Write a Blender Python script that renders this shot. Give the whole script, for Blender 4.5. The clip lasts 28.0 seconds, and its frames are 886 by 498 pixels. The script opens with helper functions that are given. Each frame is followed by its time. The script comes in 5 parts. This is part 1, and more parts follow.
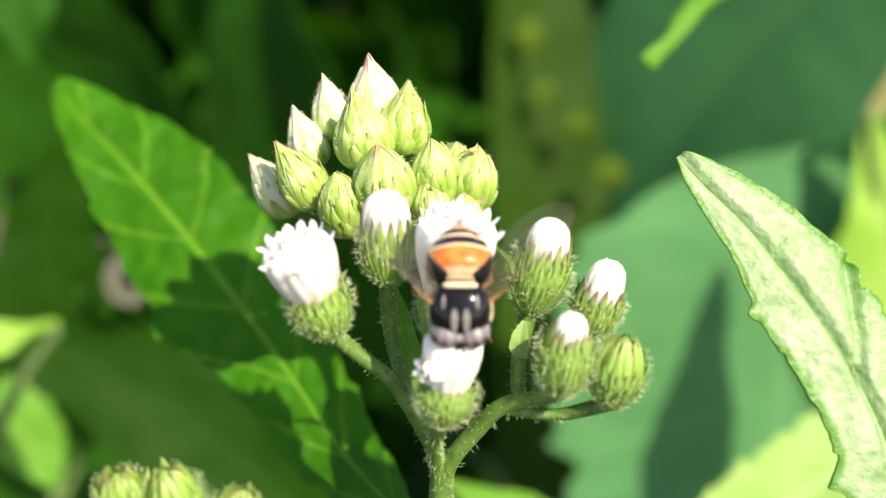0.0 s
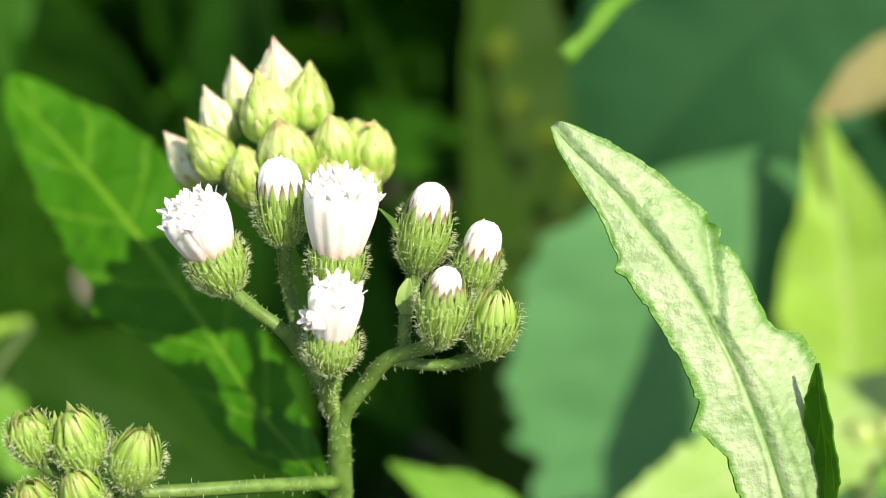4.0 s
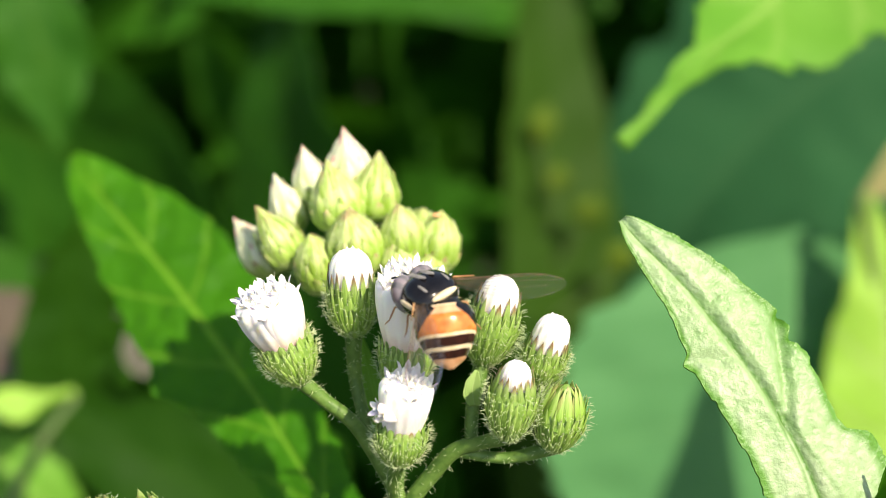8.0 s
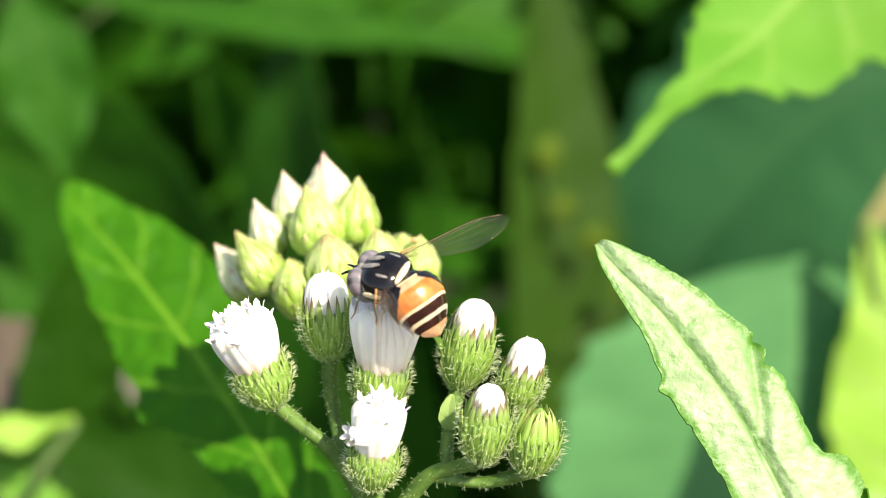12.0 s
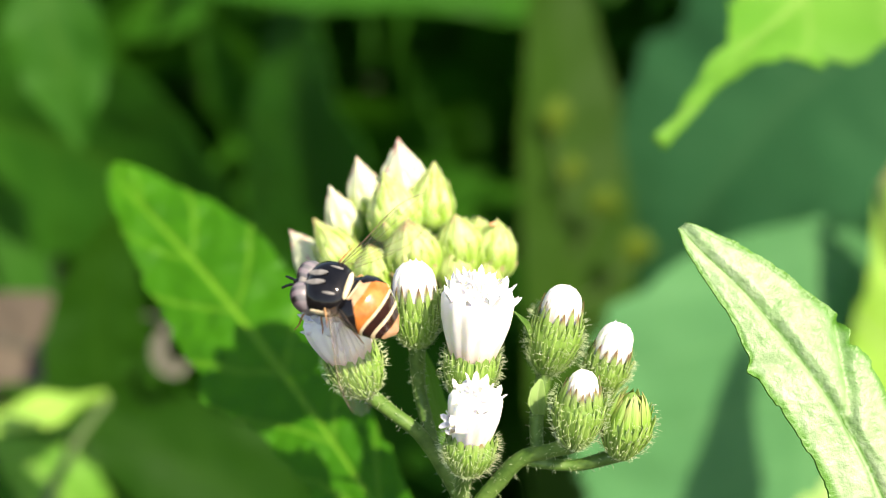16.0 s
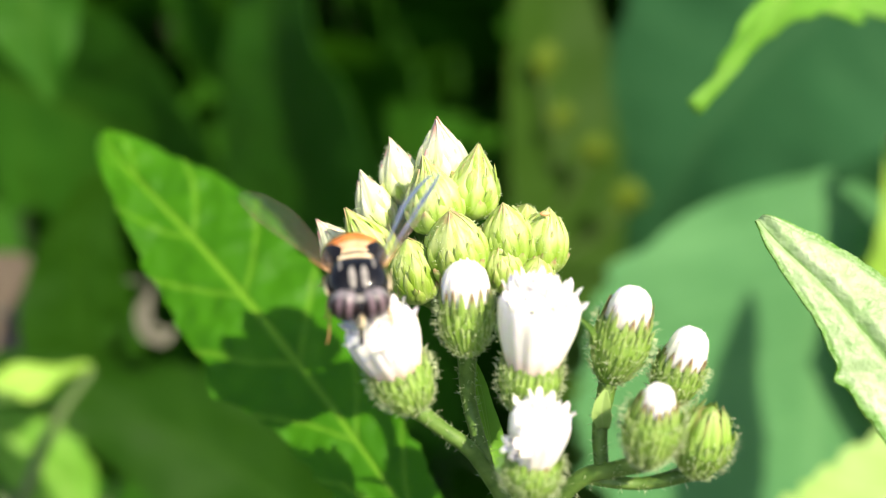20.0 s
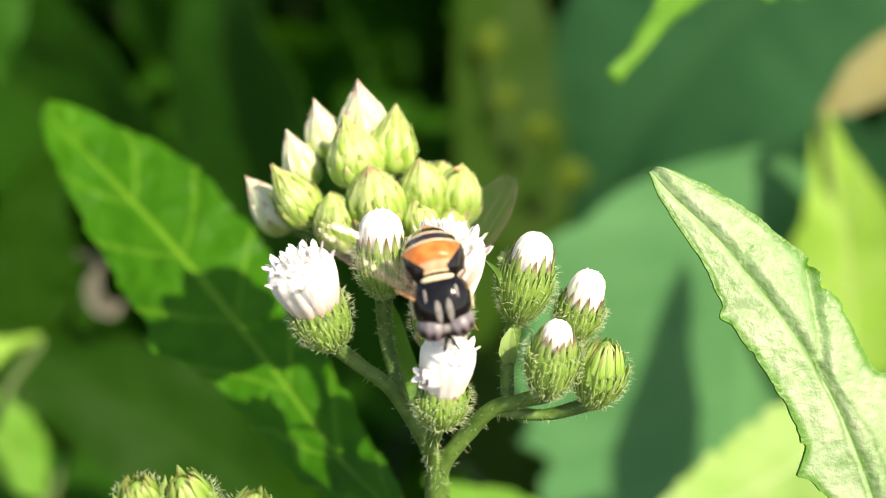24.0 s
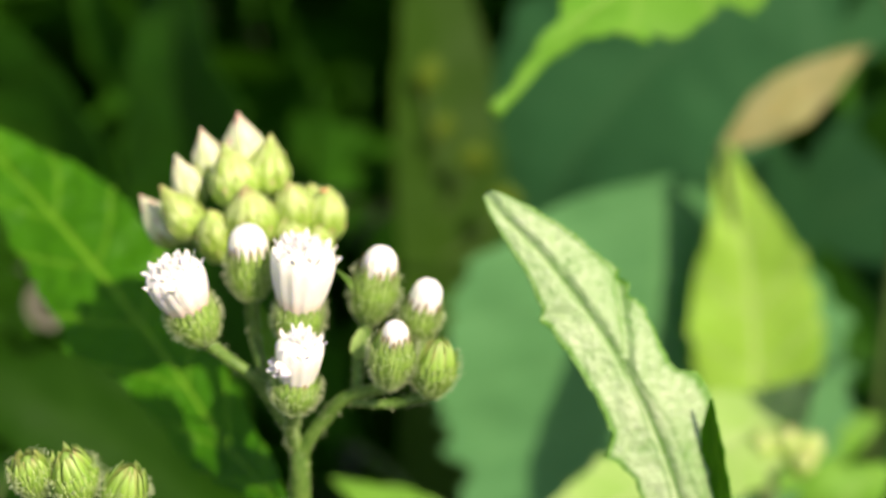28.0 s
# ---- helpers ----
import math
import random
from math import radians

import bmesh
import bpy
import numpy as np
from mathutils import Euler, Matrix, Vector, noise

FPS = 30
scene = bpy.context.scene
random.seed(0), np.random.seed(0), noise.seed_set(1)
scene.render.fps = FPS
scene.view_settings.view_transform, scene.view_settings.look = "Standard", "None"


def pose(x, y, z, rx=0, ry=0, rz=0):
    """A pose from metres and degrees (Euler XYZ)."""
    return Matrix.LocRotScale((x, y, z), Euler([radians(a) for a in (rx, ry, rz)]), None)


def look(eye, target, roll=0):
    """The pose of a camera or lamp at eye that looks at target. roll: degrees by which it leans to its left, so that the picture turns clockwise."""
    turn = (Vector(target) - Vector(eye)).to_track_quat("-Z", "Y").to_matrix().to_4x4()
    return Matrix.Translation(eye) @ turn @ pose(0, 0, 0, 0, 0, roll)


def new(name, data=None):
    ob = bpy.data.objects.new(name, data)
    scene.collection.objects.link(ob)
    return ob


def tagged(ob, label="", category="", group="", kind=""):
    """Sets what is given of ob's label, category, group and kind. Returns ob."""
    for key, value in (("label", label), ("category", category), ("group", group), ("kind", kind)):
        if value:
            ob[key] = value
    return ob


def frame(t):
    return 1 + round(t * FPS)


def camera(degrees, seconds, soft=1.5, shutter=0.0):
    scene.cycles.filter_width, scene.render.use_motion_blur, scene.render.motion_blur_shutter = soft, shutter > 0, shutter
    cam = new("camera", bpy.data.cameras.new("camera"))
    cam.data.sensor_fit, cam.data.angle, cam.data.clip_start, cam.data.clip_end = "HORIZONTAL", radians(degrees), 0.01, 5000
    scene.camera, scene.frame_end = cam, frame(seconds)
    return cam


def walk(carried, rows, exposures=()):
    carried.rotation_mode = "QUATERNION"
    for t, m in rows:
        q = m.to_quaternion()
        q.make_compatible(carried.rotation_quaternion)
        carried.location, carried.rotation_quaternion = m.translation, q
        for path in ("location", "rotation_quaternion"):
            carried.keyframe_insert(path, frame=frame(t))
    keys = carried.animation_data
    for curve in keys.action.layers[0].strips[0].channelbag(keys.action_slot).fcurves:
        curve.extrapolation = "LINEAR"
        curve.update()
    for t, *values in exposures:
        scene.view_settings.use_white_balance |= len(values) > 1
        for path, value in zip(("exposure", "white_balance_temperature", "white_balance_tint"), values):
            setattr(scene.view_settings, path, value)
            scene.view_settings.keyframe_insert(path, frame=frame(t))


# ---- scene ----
cam = camera(40, 28.0, soft=0.6)
cam.data.dof.use_dof = True
cam.data.dof.focus_distance = 0.0625
cam.data.dof.aperture_fstop = 26.0
PATH = [
    (0, -0.00412, -0.06366, 0.33864, 57.38, -0.40, -0.44),
    (0.5, -0.00202, -0.06751, 0.33827, 57.65, -0.64, -1.04),
    (1, -0.00254, -0.06771, 0.33799, 57.83, -0.60, -1.47),
    (1.5, -0.00073, -0.06688, 0.33960, 57.85, -0.23, -1.01),
    (2, -0.00340, -0.06790, 0.33936, 57.42, -0.39, -0.92),
    (2.5, -0.00088, -0.06760, 0.34038, 58.66, -0.33, -1.14),
    (3, 0.00044, -0.06813, 0.34194, 59.68, -0.23, -1.30),
    (3.5, 0.00036, -0.06958, 0.33961, 59.45, 0.07, -0.17),
    (4, 0.00213, -0.06952, 0.33842, 58.61, 0.18, -0.25),
    (4.5, 0.00150, -0.07090, 0.33817, 59.60, -0.58, -1.00),
    (6.5, 0.00342, -0.07260, 0.33842, 60.38, 0.04, 1.92),
    (7, 0.00244, -0.07071, 0.33835, 61.41, -0.08, 1.38),
    (7.5, 0.00079, -0.06833, 0.33995, 60.97, 0.18, 1.09),
    (8, 0.00000, -0.06922, 0.33996, 61.62, 0.13, 1.34),
    (8.5, 0.00184, -0.06916, 0.33919, 61.27, -0.19, 1.06),
    (9, 0.00161, -0.06984, 0.33786, 59.99, 0.13, 1.71),
    (9.5, 0.00134, -0.07029, 0.33742, 60.64, -0.48, 1.16),
    (10, 0.00251, -0.06877, 0.33874, 60.55, 0.10, 1.20),
    (10.5, 0.00315, -0.06972, 0.33724, 61.29, -0.08, 1.49),
    (11, 0.00291, -0.06942, 0.33896, 61.80, 0.74, 1.70),
    (11.5, 0.00223, -0.06973, 0.33958, 62.57, 0.70, 2.02),
    (12, 0.00228, -0.06946, 0.33964, 63.12, 0.60, 2.05),
    (12.5, 0.00188, -0.06835, 0.34047, 61.87, 0.53, 1.27),
    (13, -0.00105, -0.06959, 0.33907, 62.83, -0.13, 1.26),
    (13.5, -0.00351, -0.07107, 0.33811, 63.34, -0.02, 1.83),
    (15.5, -0.00878, -0.06982, 0.33896, 62.46, -0.38, 0.65),
    (16, -0.00346, -0.06907, 0.34144, 60.94, 1.00, 0.72),
    (17, -0.00370, -0.07057, 0.33913, 61.51, 1.18, 1.28),
    (17.5, -0.00088, -0.07109, 0.33815, 62.38, 0.79, 0.42),
    (18, -0.00144, -0.07054, 0.33960, 64.53, 0.32, 0.28),
    (18.5, -0.00370, -0.06897, 0.34079, 61.11, 1.52, 1.52),
    (19, -0.00368, -0.06606, 0.33834, 62.79, 1.98, 2.15),
    (19.5, -0.00600, -0.06184, 0.34239, 59.82, 0.40, -1.22),
    (20, -0.00802, -0.06147, 0.34082, 57.77, 0.39, -1.06),
    (20.5, -0.00834, -0.06240, 0.34091, 56.76, 0.15, -1.28),
    (21, -0.00839, -0.06421, 0.33996, 57.98, 0.49, -0.69),
    (21.5, -0.00852, -0.06662, 0.34045, 57.95, -0.28, -2.33),
    (22, -0.00859, -0.06615, 0.34260, 58.38, -0.43, -2.79),
    (22.5, -0.00610, -0.06721, 0.34111, 57.32, 0.01, -2.48),
    (24.5, -0.00571, -0.06655, 0.34204, 57.42, -0.77, -3.27),
    (25, -0.00243, -0.06653, 0.34321, 57.83, -1.48, -4.08),
    (25.5, -0.00519, -0.06565, 0.34484, 55.29, -1.05, -2.85),
    (26, -0.00437, -0.06640, 0.34509, 54.50, -0.82, -2.66),
    (26.5, -0.00142, -0.06875, 0.34540, 54.31, -1.55, -3.42),
    (27, -0.00057, -0.07061, 0.34527, 56.38, -1.74, -3.67),
    (27.5, -0.00108, -0.07309, 0.34655, 57.73, -1.56, -2.97),
    (28, 0.00068, -0.07606, 0.34632, 58.59, -1.45, -3.44),
]
walk(cam, [(t, pose(*p)) for t, *p in PATH], [(0.0, 0.56, 7700, 10.5), (1.0, 0.34, 7700, 10.5), (2.0, 0.22, 7700, 10.5), (4.0, 0.36, 7700, 10.5), (8.0, 0.45, 7700, 10.5), (9.5, 0.55, 7700, 10.5), (11.0, 0.69, 7700, 10.5), (13.0, 0.66, 7700, 10.5), (16.0, 0.66, 7700, 10.5), (17.0, 0.50, 7700, 10.5), (20.0, 0.63, 7700, 10.5), (22.0, 0.54, 7700, 10.5), (25.0, 0.42, 8200, 12.5), (26.0, 0.35, 8200, 12.5), (27.0, 0.24, 8200, 12.5), (28.0, 0.20, 8200, 12.5)])

# The plan: millimetres to the right, up and towards the viewer, on a slope of 30 degrees, 30 cm above the soil
PLAN = pose(0, 0, 0.30, 60, 0, 0)
MM = 0.001
DOWN = Vector((0, -0.866, -0.5))      # plumb line in the plan
SUN = Vector((0.60, 0.60, 1.0)).normalized()


def ground_point(p):
    """Where the plumb line through a point of the plan meets the soil."""
    p = Vector(p)
    return p + DOWN * ((PLAN @ (p * MM)).z / MM)


# ---- light ----
sun_dir = PLAN.to_3x3() @ SUN
world = bpy.data.worlds.new("daylight")
scene.world = world
world.use_nodes = True
nt = world.node_tree
sky = nt.nodes.new("ShaderNodeTexSky")
sky.sky_type, sky.sun_disc = "NISHITA", False
sky.sun_elevation = math.asin(sun_dir.z)
sky.sun_rotation = math.atan2(sun_dir.x, sun_dir.y)
nt.links.new(sky.outputs[0], nt.nodes["Background"].inputs[0])
nt.nodes["Background"].inputs[1].default_value = 0.15
sun = new("sun", bpy.data.lights.new("sun", "SUN"))
sun.data.energy, sun.data.angle, sun.data.color = 5.0, radians(0.53), (1.0, 0.95, 0.86)
sun.matrix_world = look(sun_dir, (0, 0, 0))


# ---- materials ----
def material(name):
    m = bpy.data.materials.new(name)
    m.use_nodes = True
    n = m.node_tree.nodes
    return m, n, m.node_tree.links, n["Principled BSDF"], n["Material Output"]


def ramp(n, l, src, stops):
    r = n.new("ShaderNodeValToRGB")
    e = r.color_ramp.elements
    for i, (pos, col) in enumerate(stops):
        el = e[i] if i < 2 else e.new(pos)
        el.position, el.color = pos, (*col, 1)
    l.new(src, r.inputs[0])
    return r.outputs[0]


def calc(n, l, op, a, b=None, c=None):
    k = n.new("ShaderNodeMath")
    k.operation = op
    for i, v in enumerate((a, b, c)):
        if v is None:
            continue
        if isinstance(v, (int, float)):
            k.inputs[i].default_value = v
        else:
            l.new(v, k.inputs[i])
    return k.outputs[0]


def noise_tex(n, l, scale, detail=4, coord="Object", rough=0.55):
    tc = n.new("ShaderNodeTexCoord")
    t = n.new("ShaderNodeTexNoise")
    t.inputs["Scale"].default_value, t.inputs["Detail"].default_value, t.inputs["Roughness"].default_value = scale, detail, rough
    l.new(tc.outputs[coord], t.inputs["Vector"])
    return t.outputs["Fac"]


def mixed(n, l, fac, a, b):
    k = n.new("ShaderNodeMix")
    k.data_type = "RGBA"
    for i, v in ((0, fac), (6, a), (7, b)):
        if isinstance(v, tuple):
            k.inputs[i].default_value = (*v, 1)
        elif isinstance(v, (int, float)):
            k.inputs[i].default_value = v
        else:
            l.new(v, k.inputs[i])
    return k.outputs[2]


def bumped(n, l, b, height, strength, distance):
    k = n.new("ShaderNodeBump")
    k.inputs["Strength"].default_value, k.inputs["Distance"].default_value = strength, distance
    l.new(height, k.inputs["Height"])
    l.new(k.outputs[0], b.inputs["Normal"])
    return k.outputs[0]


def leaf_material(name, dark, light, vein, rough=0.5, through_light=0.35, veins=5.0, grain=900, bump=0.5, fleck=0.0, glow=(0.35, 0.62, 0.05), spec=0.5, margin=None, relief=0.8):
    """Leaf skin with a midrib, side veins, blotches and fine cells; part of the light passes through."""
    m, n, l, b, out = material(name)
    uv = n.new("ShaderNodeUVMap")
    sep = n.new("ShaderNodeSeparateXYZ")
    l.new(uv.outputs[0], sep.inputs[0])
    a = calc(n, l, "MULTIPLY", calc(n, l, "ABSOLUTE", calc(n, l, "SUBTRACT", sep.outputs[0], 0.5)), 2)
    ragged = noise_tex(n, l, grain * 0.25, 2)
    line = calc(n, l, "FRACT", calc(n, l, "ADD", calc(n, l, "SUBTRACT", calc(n, l, "MULTIPLY", sep.outputs[1], veins), calc(n, l, "MULTIPLY", a, 0.9)), calc(n, l, "MULTIPLY", ragged, 0.25)))
    line = calc(n, l, "ABSOLUTE", calc(n, l, "SUBTRACT", line, 0.5))
    side = calc(n, l, "SMOOTH_MIN", 1, calc(n, l, "MAXIMUM", 0, calc(n, l, "SUBTRACT", 1, calc(n, l, "MULTIPLY", line, 14))), 0.1)
    rib = calc(n, l, "MAXIMUM", 0, calc(n, l, "SUBTRACT", 1, calc(n, l, "MULTIPLY", a, 14)))
    mask = calc(n, l, "MAXIMUM", calc(n, l, "MULTIPLY", side, 0.55), rib)
    big, small = noise_tex(n, l, grain * 0.12, 3), noise_tex(n, l, grain, 4)
    base = ramp(n, l, calc(n, l, "ADD", calc(n, l, "MULTIPLY", big, 0.65), calc(n, l, "MULTIPLY", small, 0.35)), ((0.34, dark), (0.66, light)))
    col = mixed(n, l, mask, base, vein)
    if fleck:
        vo = n.new("ShaderNodeTexVoronoi")
        vo.inputs["Scale"].default_value = grain * 1.1
        l.new(n.new("ShaderNodeTexCoord").outputs["Object"], vo.inputs["Vector"])
        f = calc(n, l, "MULTIPLY", calc(n, l, "LESS_THAN", vo.outputs["Distance"], 0.33), fleck)
        col = mixed(n, l, calc(n, l, "MULTIPLY", f, big), col, (0.55, 0.62, 0.5))
    if margin:      # greener rim
        k = calc(n, l, "ADD", a, calc(n, l, "MULTIPLY", calc(n, l, "SUBTRACT", ragged, 0.5), 0.25))
        col = mixed(n, l, ramp(n, l, k, ((0.80, (0, 0, 0)), (0.93, (0.9, 0.9, 0.9)))), col, margin)
    l.new(col, b.inputs["Base Color"])
    b.inputs["Roughness"].default_value = rough
    b.inputs["Specular IOR Level"].default_value = spec
    h = calc(n, l, "ADD", calc(n, l, "MULTIPLY", small, 0.8), calc(n, l, "MULTIPLY", mask, -relief))
    nrm = bumped(n, l, b, h, bump, 0.0004)
    t = n.new("ShaderNodeBsdfTranslucent")
    l.new(mixed(n, l, 0.6, col, glow), t.inputs["Color"])
    l.new(nrm, t.inputs["Normal"])
    mx = n.new("ShaderNodeMixShader")
    mx.inputs[0].default_value = through_light
    l.new(b.outputs[0], mx.inputs[1]), l.new(t.outputs[0], mx.inputs[2])
    l.new(mx.outputs[0], out.inputs[0])
    return m


def gradient_material(name, stops, rough=0.5, grain=1200, spread=0.25, bump=0.3, soft=0.0, spec=0.5, streak=None):
    """Colour that runs from the base to the tip of each piece, broken by fine grain."""
    m, n, l, b, out = material(name)
    tc = n.new("ShaderNodeTexCoord")
    sep = n.new("ShaderNodeSeparateXYZ")
    l.new(tc.outputs["Generated"], sep.inputs[0])
    info = n.new("ShaderNodeObjectInfo")
    g = noise_tex(n, l, grain, 3)
    f = calc(n, l, "ADD", sep.outputs[2], calc(n, l, "MULTIPLY", calc(n, l, "SUBTRACT", g, 0.5), spread))
    f = calc(n, l, "ADD", f, calc(n, l, "MULTIPLY", calc(n, l, "SUBTRACT", info.outputs["Random"], 0.5), 0.22))
    col = ramp(n, l, f, stops)
    if streak:      # paler, uneven streaks along the piece
        mp, st = n.new("ShaderNodeMapping"), n.new("ShaderNodeTexNoise")
        mp.inputs["Scale"].default_value = (1, 1, 0.12)
        st.inputs["Scale"].default_value, st.inputs["Detail"].default_value = 1900, 1.5
        l.new(tc.outputs["Object"], mp.inputs["Vector"]), l.new(mp.outputs[0], st.inputs["Vector"])
        col = mixed(n, l, ramp(n, l, st.outputs["Fac"], ((0.44, (0, 0, 0)), (0.66, (0.9, 0.9, 0.9)))), col, streak)
    l.new(col, b.inputs["Base Color"])
    b.inputs["Roughness"].default_value = rough
    b.inputs["Specular IOR Level"].default_value = spec
    if soft:
        b.inputs["Subsurface Weight"].default_value = soft
        b.inputs["Subsurface Radius"].default_value = (0.0008, 0.0009, 0.0004)
        b.inputs["Subsurface Scale"].default_value = 1.0
    bumped(n, l, b, g, bump, 0.0002)
    return m


def plain(name, a, bcol, rough=0.4, grain=2000, bump=0.2, metal=0.0, coat=0.0, spec=0.5):
    m, n, l, b, out = material(name)
    g = noise_tex(n, l, grain, 4)
    l.new(ramp(n, l, g, ((0.35, a), (0.65, bcol))), b.inputs["Base Color"])
    b.inputs["Roughness"].default_value, b.inputs["Metallic"].default_value, b.inputs["Coat Weight"].default_value = rough, metal, coat
    b.inputs["Specular IOR Level"].default_value = spec
    bumped(n, l, b, g, bump, 0.0001)
    return m


leaf_pale = leaf_material("leaf_pale_downy", (0.17, 0.36, 0.10), (0.50, 0.63, 0.38), (0.06, 0.19, 0.02), 0.42, 0.22, 0.6, 1500, 0.7, 0.25, spec=0.5, margin=(0.085, 0.27, 0.02), relief=0.1)
leaf_green = leaf_material("leaf_fresh_green", (0.020, 0.125, 0.003), (0.050, 0.225, 0.006), (0.17, 0.40, 0.03), 0.5, 0.35, 3.0, 500, 0.35, spec=0.2)
# base colour kept very dark to stand in for half shade on the left
leaf_mid = leaf_material("leaf_smooth_green_shade_toned", (0.0085, 0.046, 0.002), (0.015, 0.068, 0.003), (0.019, 0.075, 0.004), 0.6, 0.3, 3.0, 100, 0.2, spec=0.1)
leaf_lime = leaf_material("leaf_lime", (0.24, 0.52, 0.035), (0.40, 0.66, 0.12), (0.54, 0.73, 0.26), 0.5, 0.4, 2.0, 110, 0.3, spec=0.3)
leaf_lime_pale = leaf_material("leaf_lime_pale", (0.26, 0.47, 0.10), (0.40, 0.58, 0.20), (0.48, 0.62, 0.28), 0.5, 0.35, 3.0, 200, 0.3, spec=0.3)
leaf_light = leaf_material("leaf_light_green", (0.105, 0.315, 0.03), (0.170, 0.40, 0.05), (0.25, 0.45, 0.09), 0.55, 0.35, 2.0, 150, 0.2, spec=0.2)
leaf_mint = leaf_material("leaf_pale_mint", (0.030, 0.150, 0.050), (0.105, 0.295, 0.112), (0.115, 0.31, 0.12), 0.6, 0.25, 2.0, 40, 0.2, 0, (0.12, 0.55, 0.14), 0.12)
# shade of the bluish back leaves is partly put into this dark colour
leaf_shade = leaf_material("leaf_bluish_shade_toned", (0.016, 0.088, 0.030), (0.028, 0.122, 0.042), (0.035, 0.126, 0.045), 0.6, 0.25, 2.0, 60, 0.2, 0, (0.1, 0.4, 0.08), 0.15)
# dark green that carries the background's shade in the colour itself
leaf_deep = leaf_material("leaf_deep_green_shade_toned", (0.0145, 0.083, 0.006), (0.027, 0.127, 0.009), (0.039, 0.132, 0.01), 0.6, 0.25, 2.0, 60, 0.2, 0, (0.1, 0.4, 0.02), 0.12)
leaf_olive = leaf_material("leaf_olive", (0.019, 0.060, 0.005), (0.031, 0.083, 0.008), (0.031, 0.083, 0.008), 0.6, 0.3, 2.0, 60, 0.2, 0, (0.2, 0.3, 0.04), 0.1)
leaf_olive_tip = leaf_material("leaf_olive_tip", (0.075, 0.14, 0.015), (0.12, 0.19, 0.02), (0.12, 0.19, 0.02), 0.6, 0.3, 2.0, 60, 0.2, 0, (0.3, 0.4, 0.04), 0.1)
leaf_dry = leaf_material("leaf_dry_straw", (0.15, 0.155, 0.05), (0.23, 0.23, 0.085), (0.36, 0.26, 0.09), 0.7, 0.2, 3.0, 150, 0.3, 0, (0.6, 0.45, 0.2))
leaf_brown = leaf_material("leaf_dead_brown", (0.085, 0.083, 0.062), (0.15, 0.148, 0.11), (0.12, 0.105, 0.07), 0.85, 0.1, 3.0, 200, 0.5, 0, (0.2, 0.15, 0.1))
leaf_wither = leaf_material("leaf_withered_dark", (0.085, 0.066, 0.046), (0.16, 0.125, 0.09), (0.13, 0.10, 0.07), 0.85, 0.1, 3.0, 200, 0.5, 0, (0.3, 0.2, 0.1))
stem_green = plain("stem_downy_green", (0.068, 0.155, 0.024), (0.14, 0.25, 0.05), 0.5, 1500, 0.7)
stem_dark = plain("stem_olive", (0.05, 0.10, 0.02), (0.10, 0.16, 0.04), 0.6, 300, 0.4)
bract_outer = gradient_material("bract_outer_green", ((0.0, (0.14, 0.29, 0.030)), (0.45, (0.23, 0.40, 0.058)), (0.8, (0.33, 0.50, 0.125)), (1.0, (0.42, 0.52, 0.20))), 0.42, 1600, 0.3, 0.6, streak=(0.44, 0.56, 0.21))
bract_green = gradient_material("bract_green", ((0.0, (0.12, 0.25, 0.03)), (0.5, (0.20, 0.34, 0.06)), (0.74, (0.26, 0.36, 0.11)), (0.86, (0.22, 0.16, 0.07)), (1.0, (0.19, 0.08, 0.045))), 0.42, 1600, 0.2, 0.6, streak=(0.32, 0.42, 0.15))
core_green = plain("involucre_green", (0.14, 0.27, 0.04), (0.22, 0.36, 0.07), 0.55, 1600, 0.5)
bud_bract = gradient_material("bud_scale_lime", ((0.0, (0.15, 0.31, 0.018)), (0.45, (0.22, 0.40, 0.03)), (0.8, (0.32, 0.47, 0.09)), (0.95, (0.36, 0.38, 0.14)), (1.0, (0.34, 0.24, 0.11))), 0.48, 1500, 0.3, 0.5, 0.15, streak=(0.50, 0.62, 0.22))
bract_inner = gradient_material("bract_inner_yellowish", ((0.0, (0.11, 0.22, 0.025)), (0.5, (0.18, 0.30, 0.045)), (0.85, (0.33, 0.38, 0.11)), (1.0, (0.40, 0.28, 0.14))), 0.45, 1600, 0.35, 0.5, 0.1, streak=(0.32, 0.43, 0.13))
bud_white = gradient_material("bud_scale_white", ((0.0, (0.32, 0.47, 0.10)), (0.35, (0.56, 0.67, 0.30)), (0.9, (0.76, 0.78, 0.56)), (1.0, (0.60, 0.32, 0.28))), 0.48, 1500, 0.25, 0.35, 0.15)
petal_white = gradient_material("floret_white", ((0.0, (0.68, 0.46, 0.38)), (0.16, (0.80, 0.64, 0.55)), (0.36, (0.90, 0.85, 0.79)), (1.0, (0.93, 0.92, 0.88))), 0.6, 1800, 0.2, 0.2, 0.4)
hair_pale = plain("hair_pale", (0.42, 0.53, 0.26), (0.58, 0.66, 0.40), 0.35, 2000, 0)
gland_pale = plain("gland_pale", (0.55, 0.62, 0.42), (0.70, 0.74, 0.58), 0.15, 2000, 0)
orange_spot = plain("orange_speck", (0.75, 0.36, 0.16), (0.8, 0.45, 0.22), 0.5)
soil = plain("soil", (0.018, 0.014, 0.009), (0.05, 0.04, 0.027), 0.95, 60, 0.9)


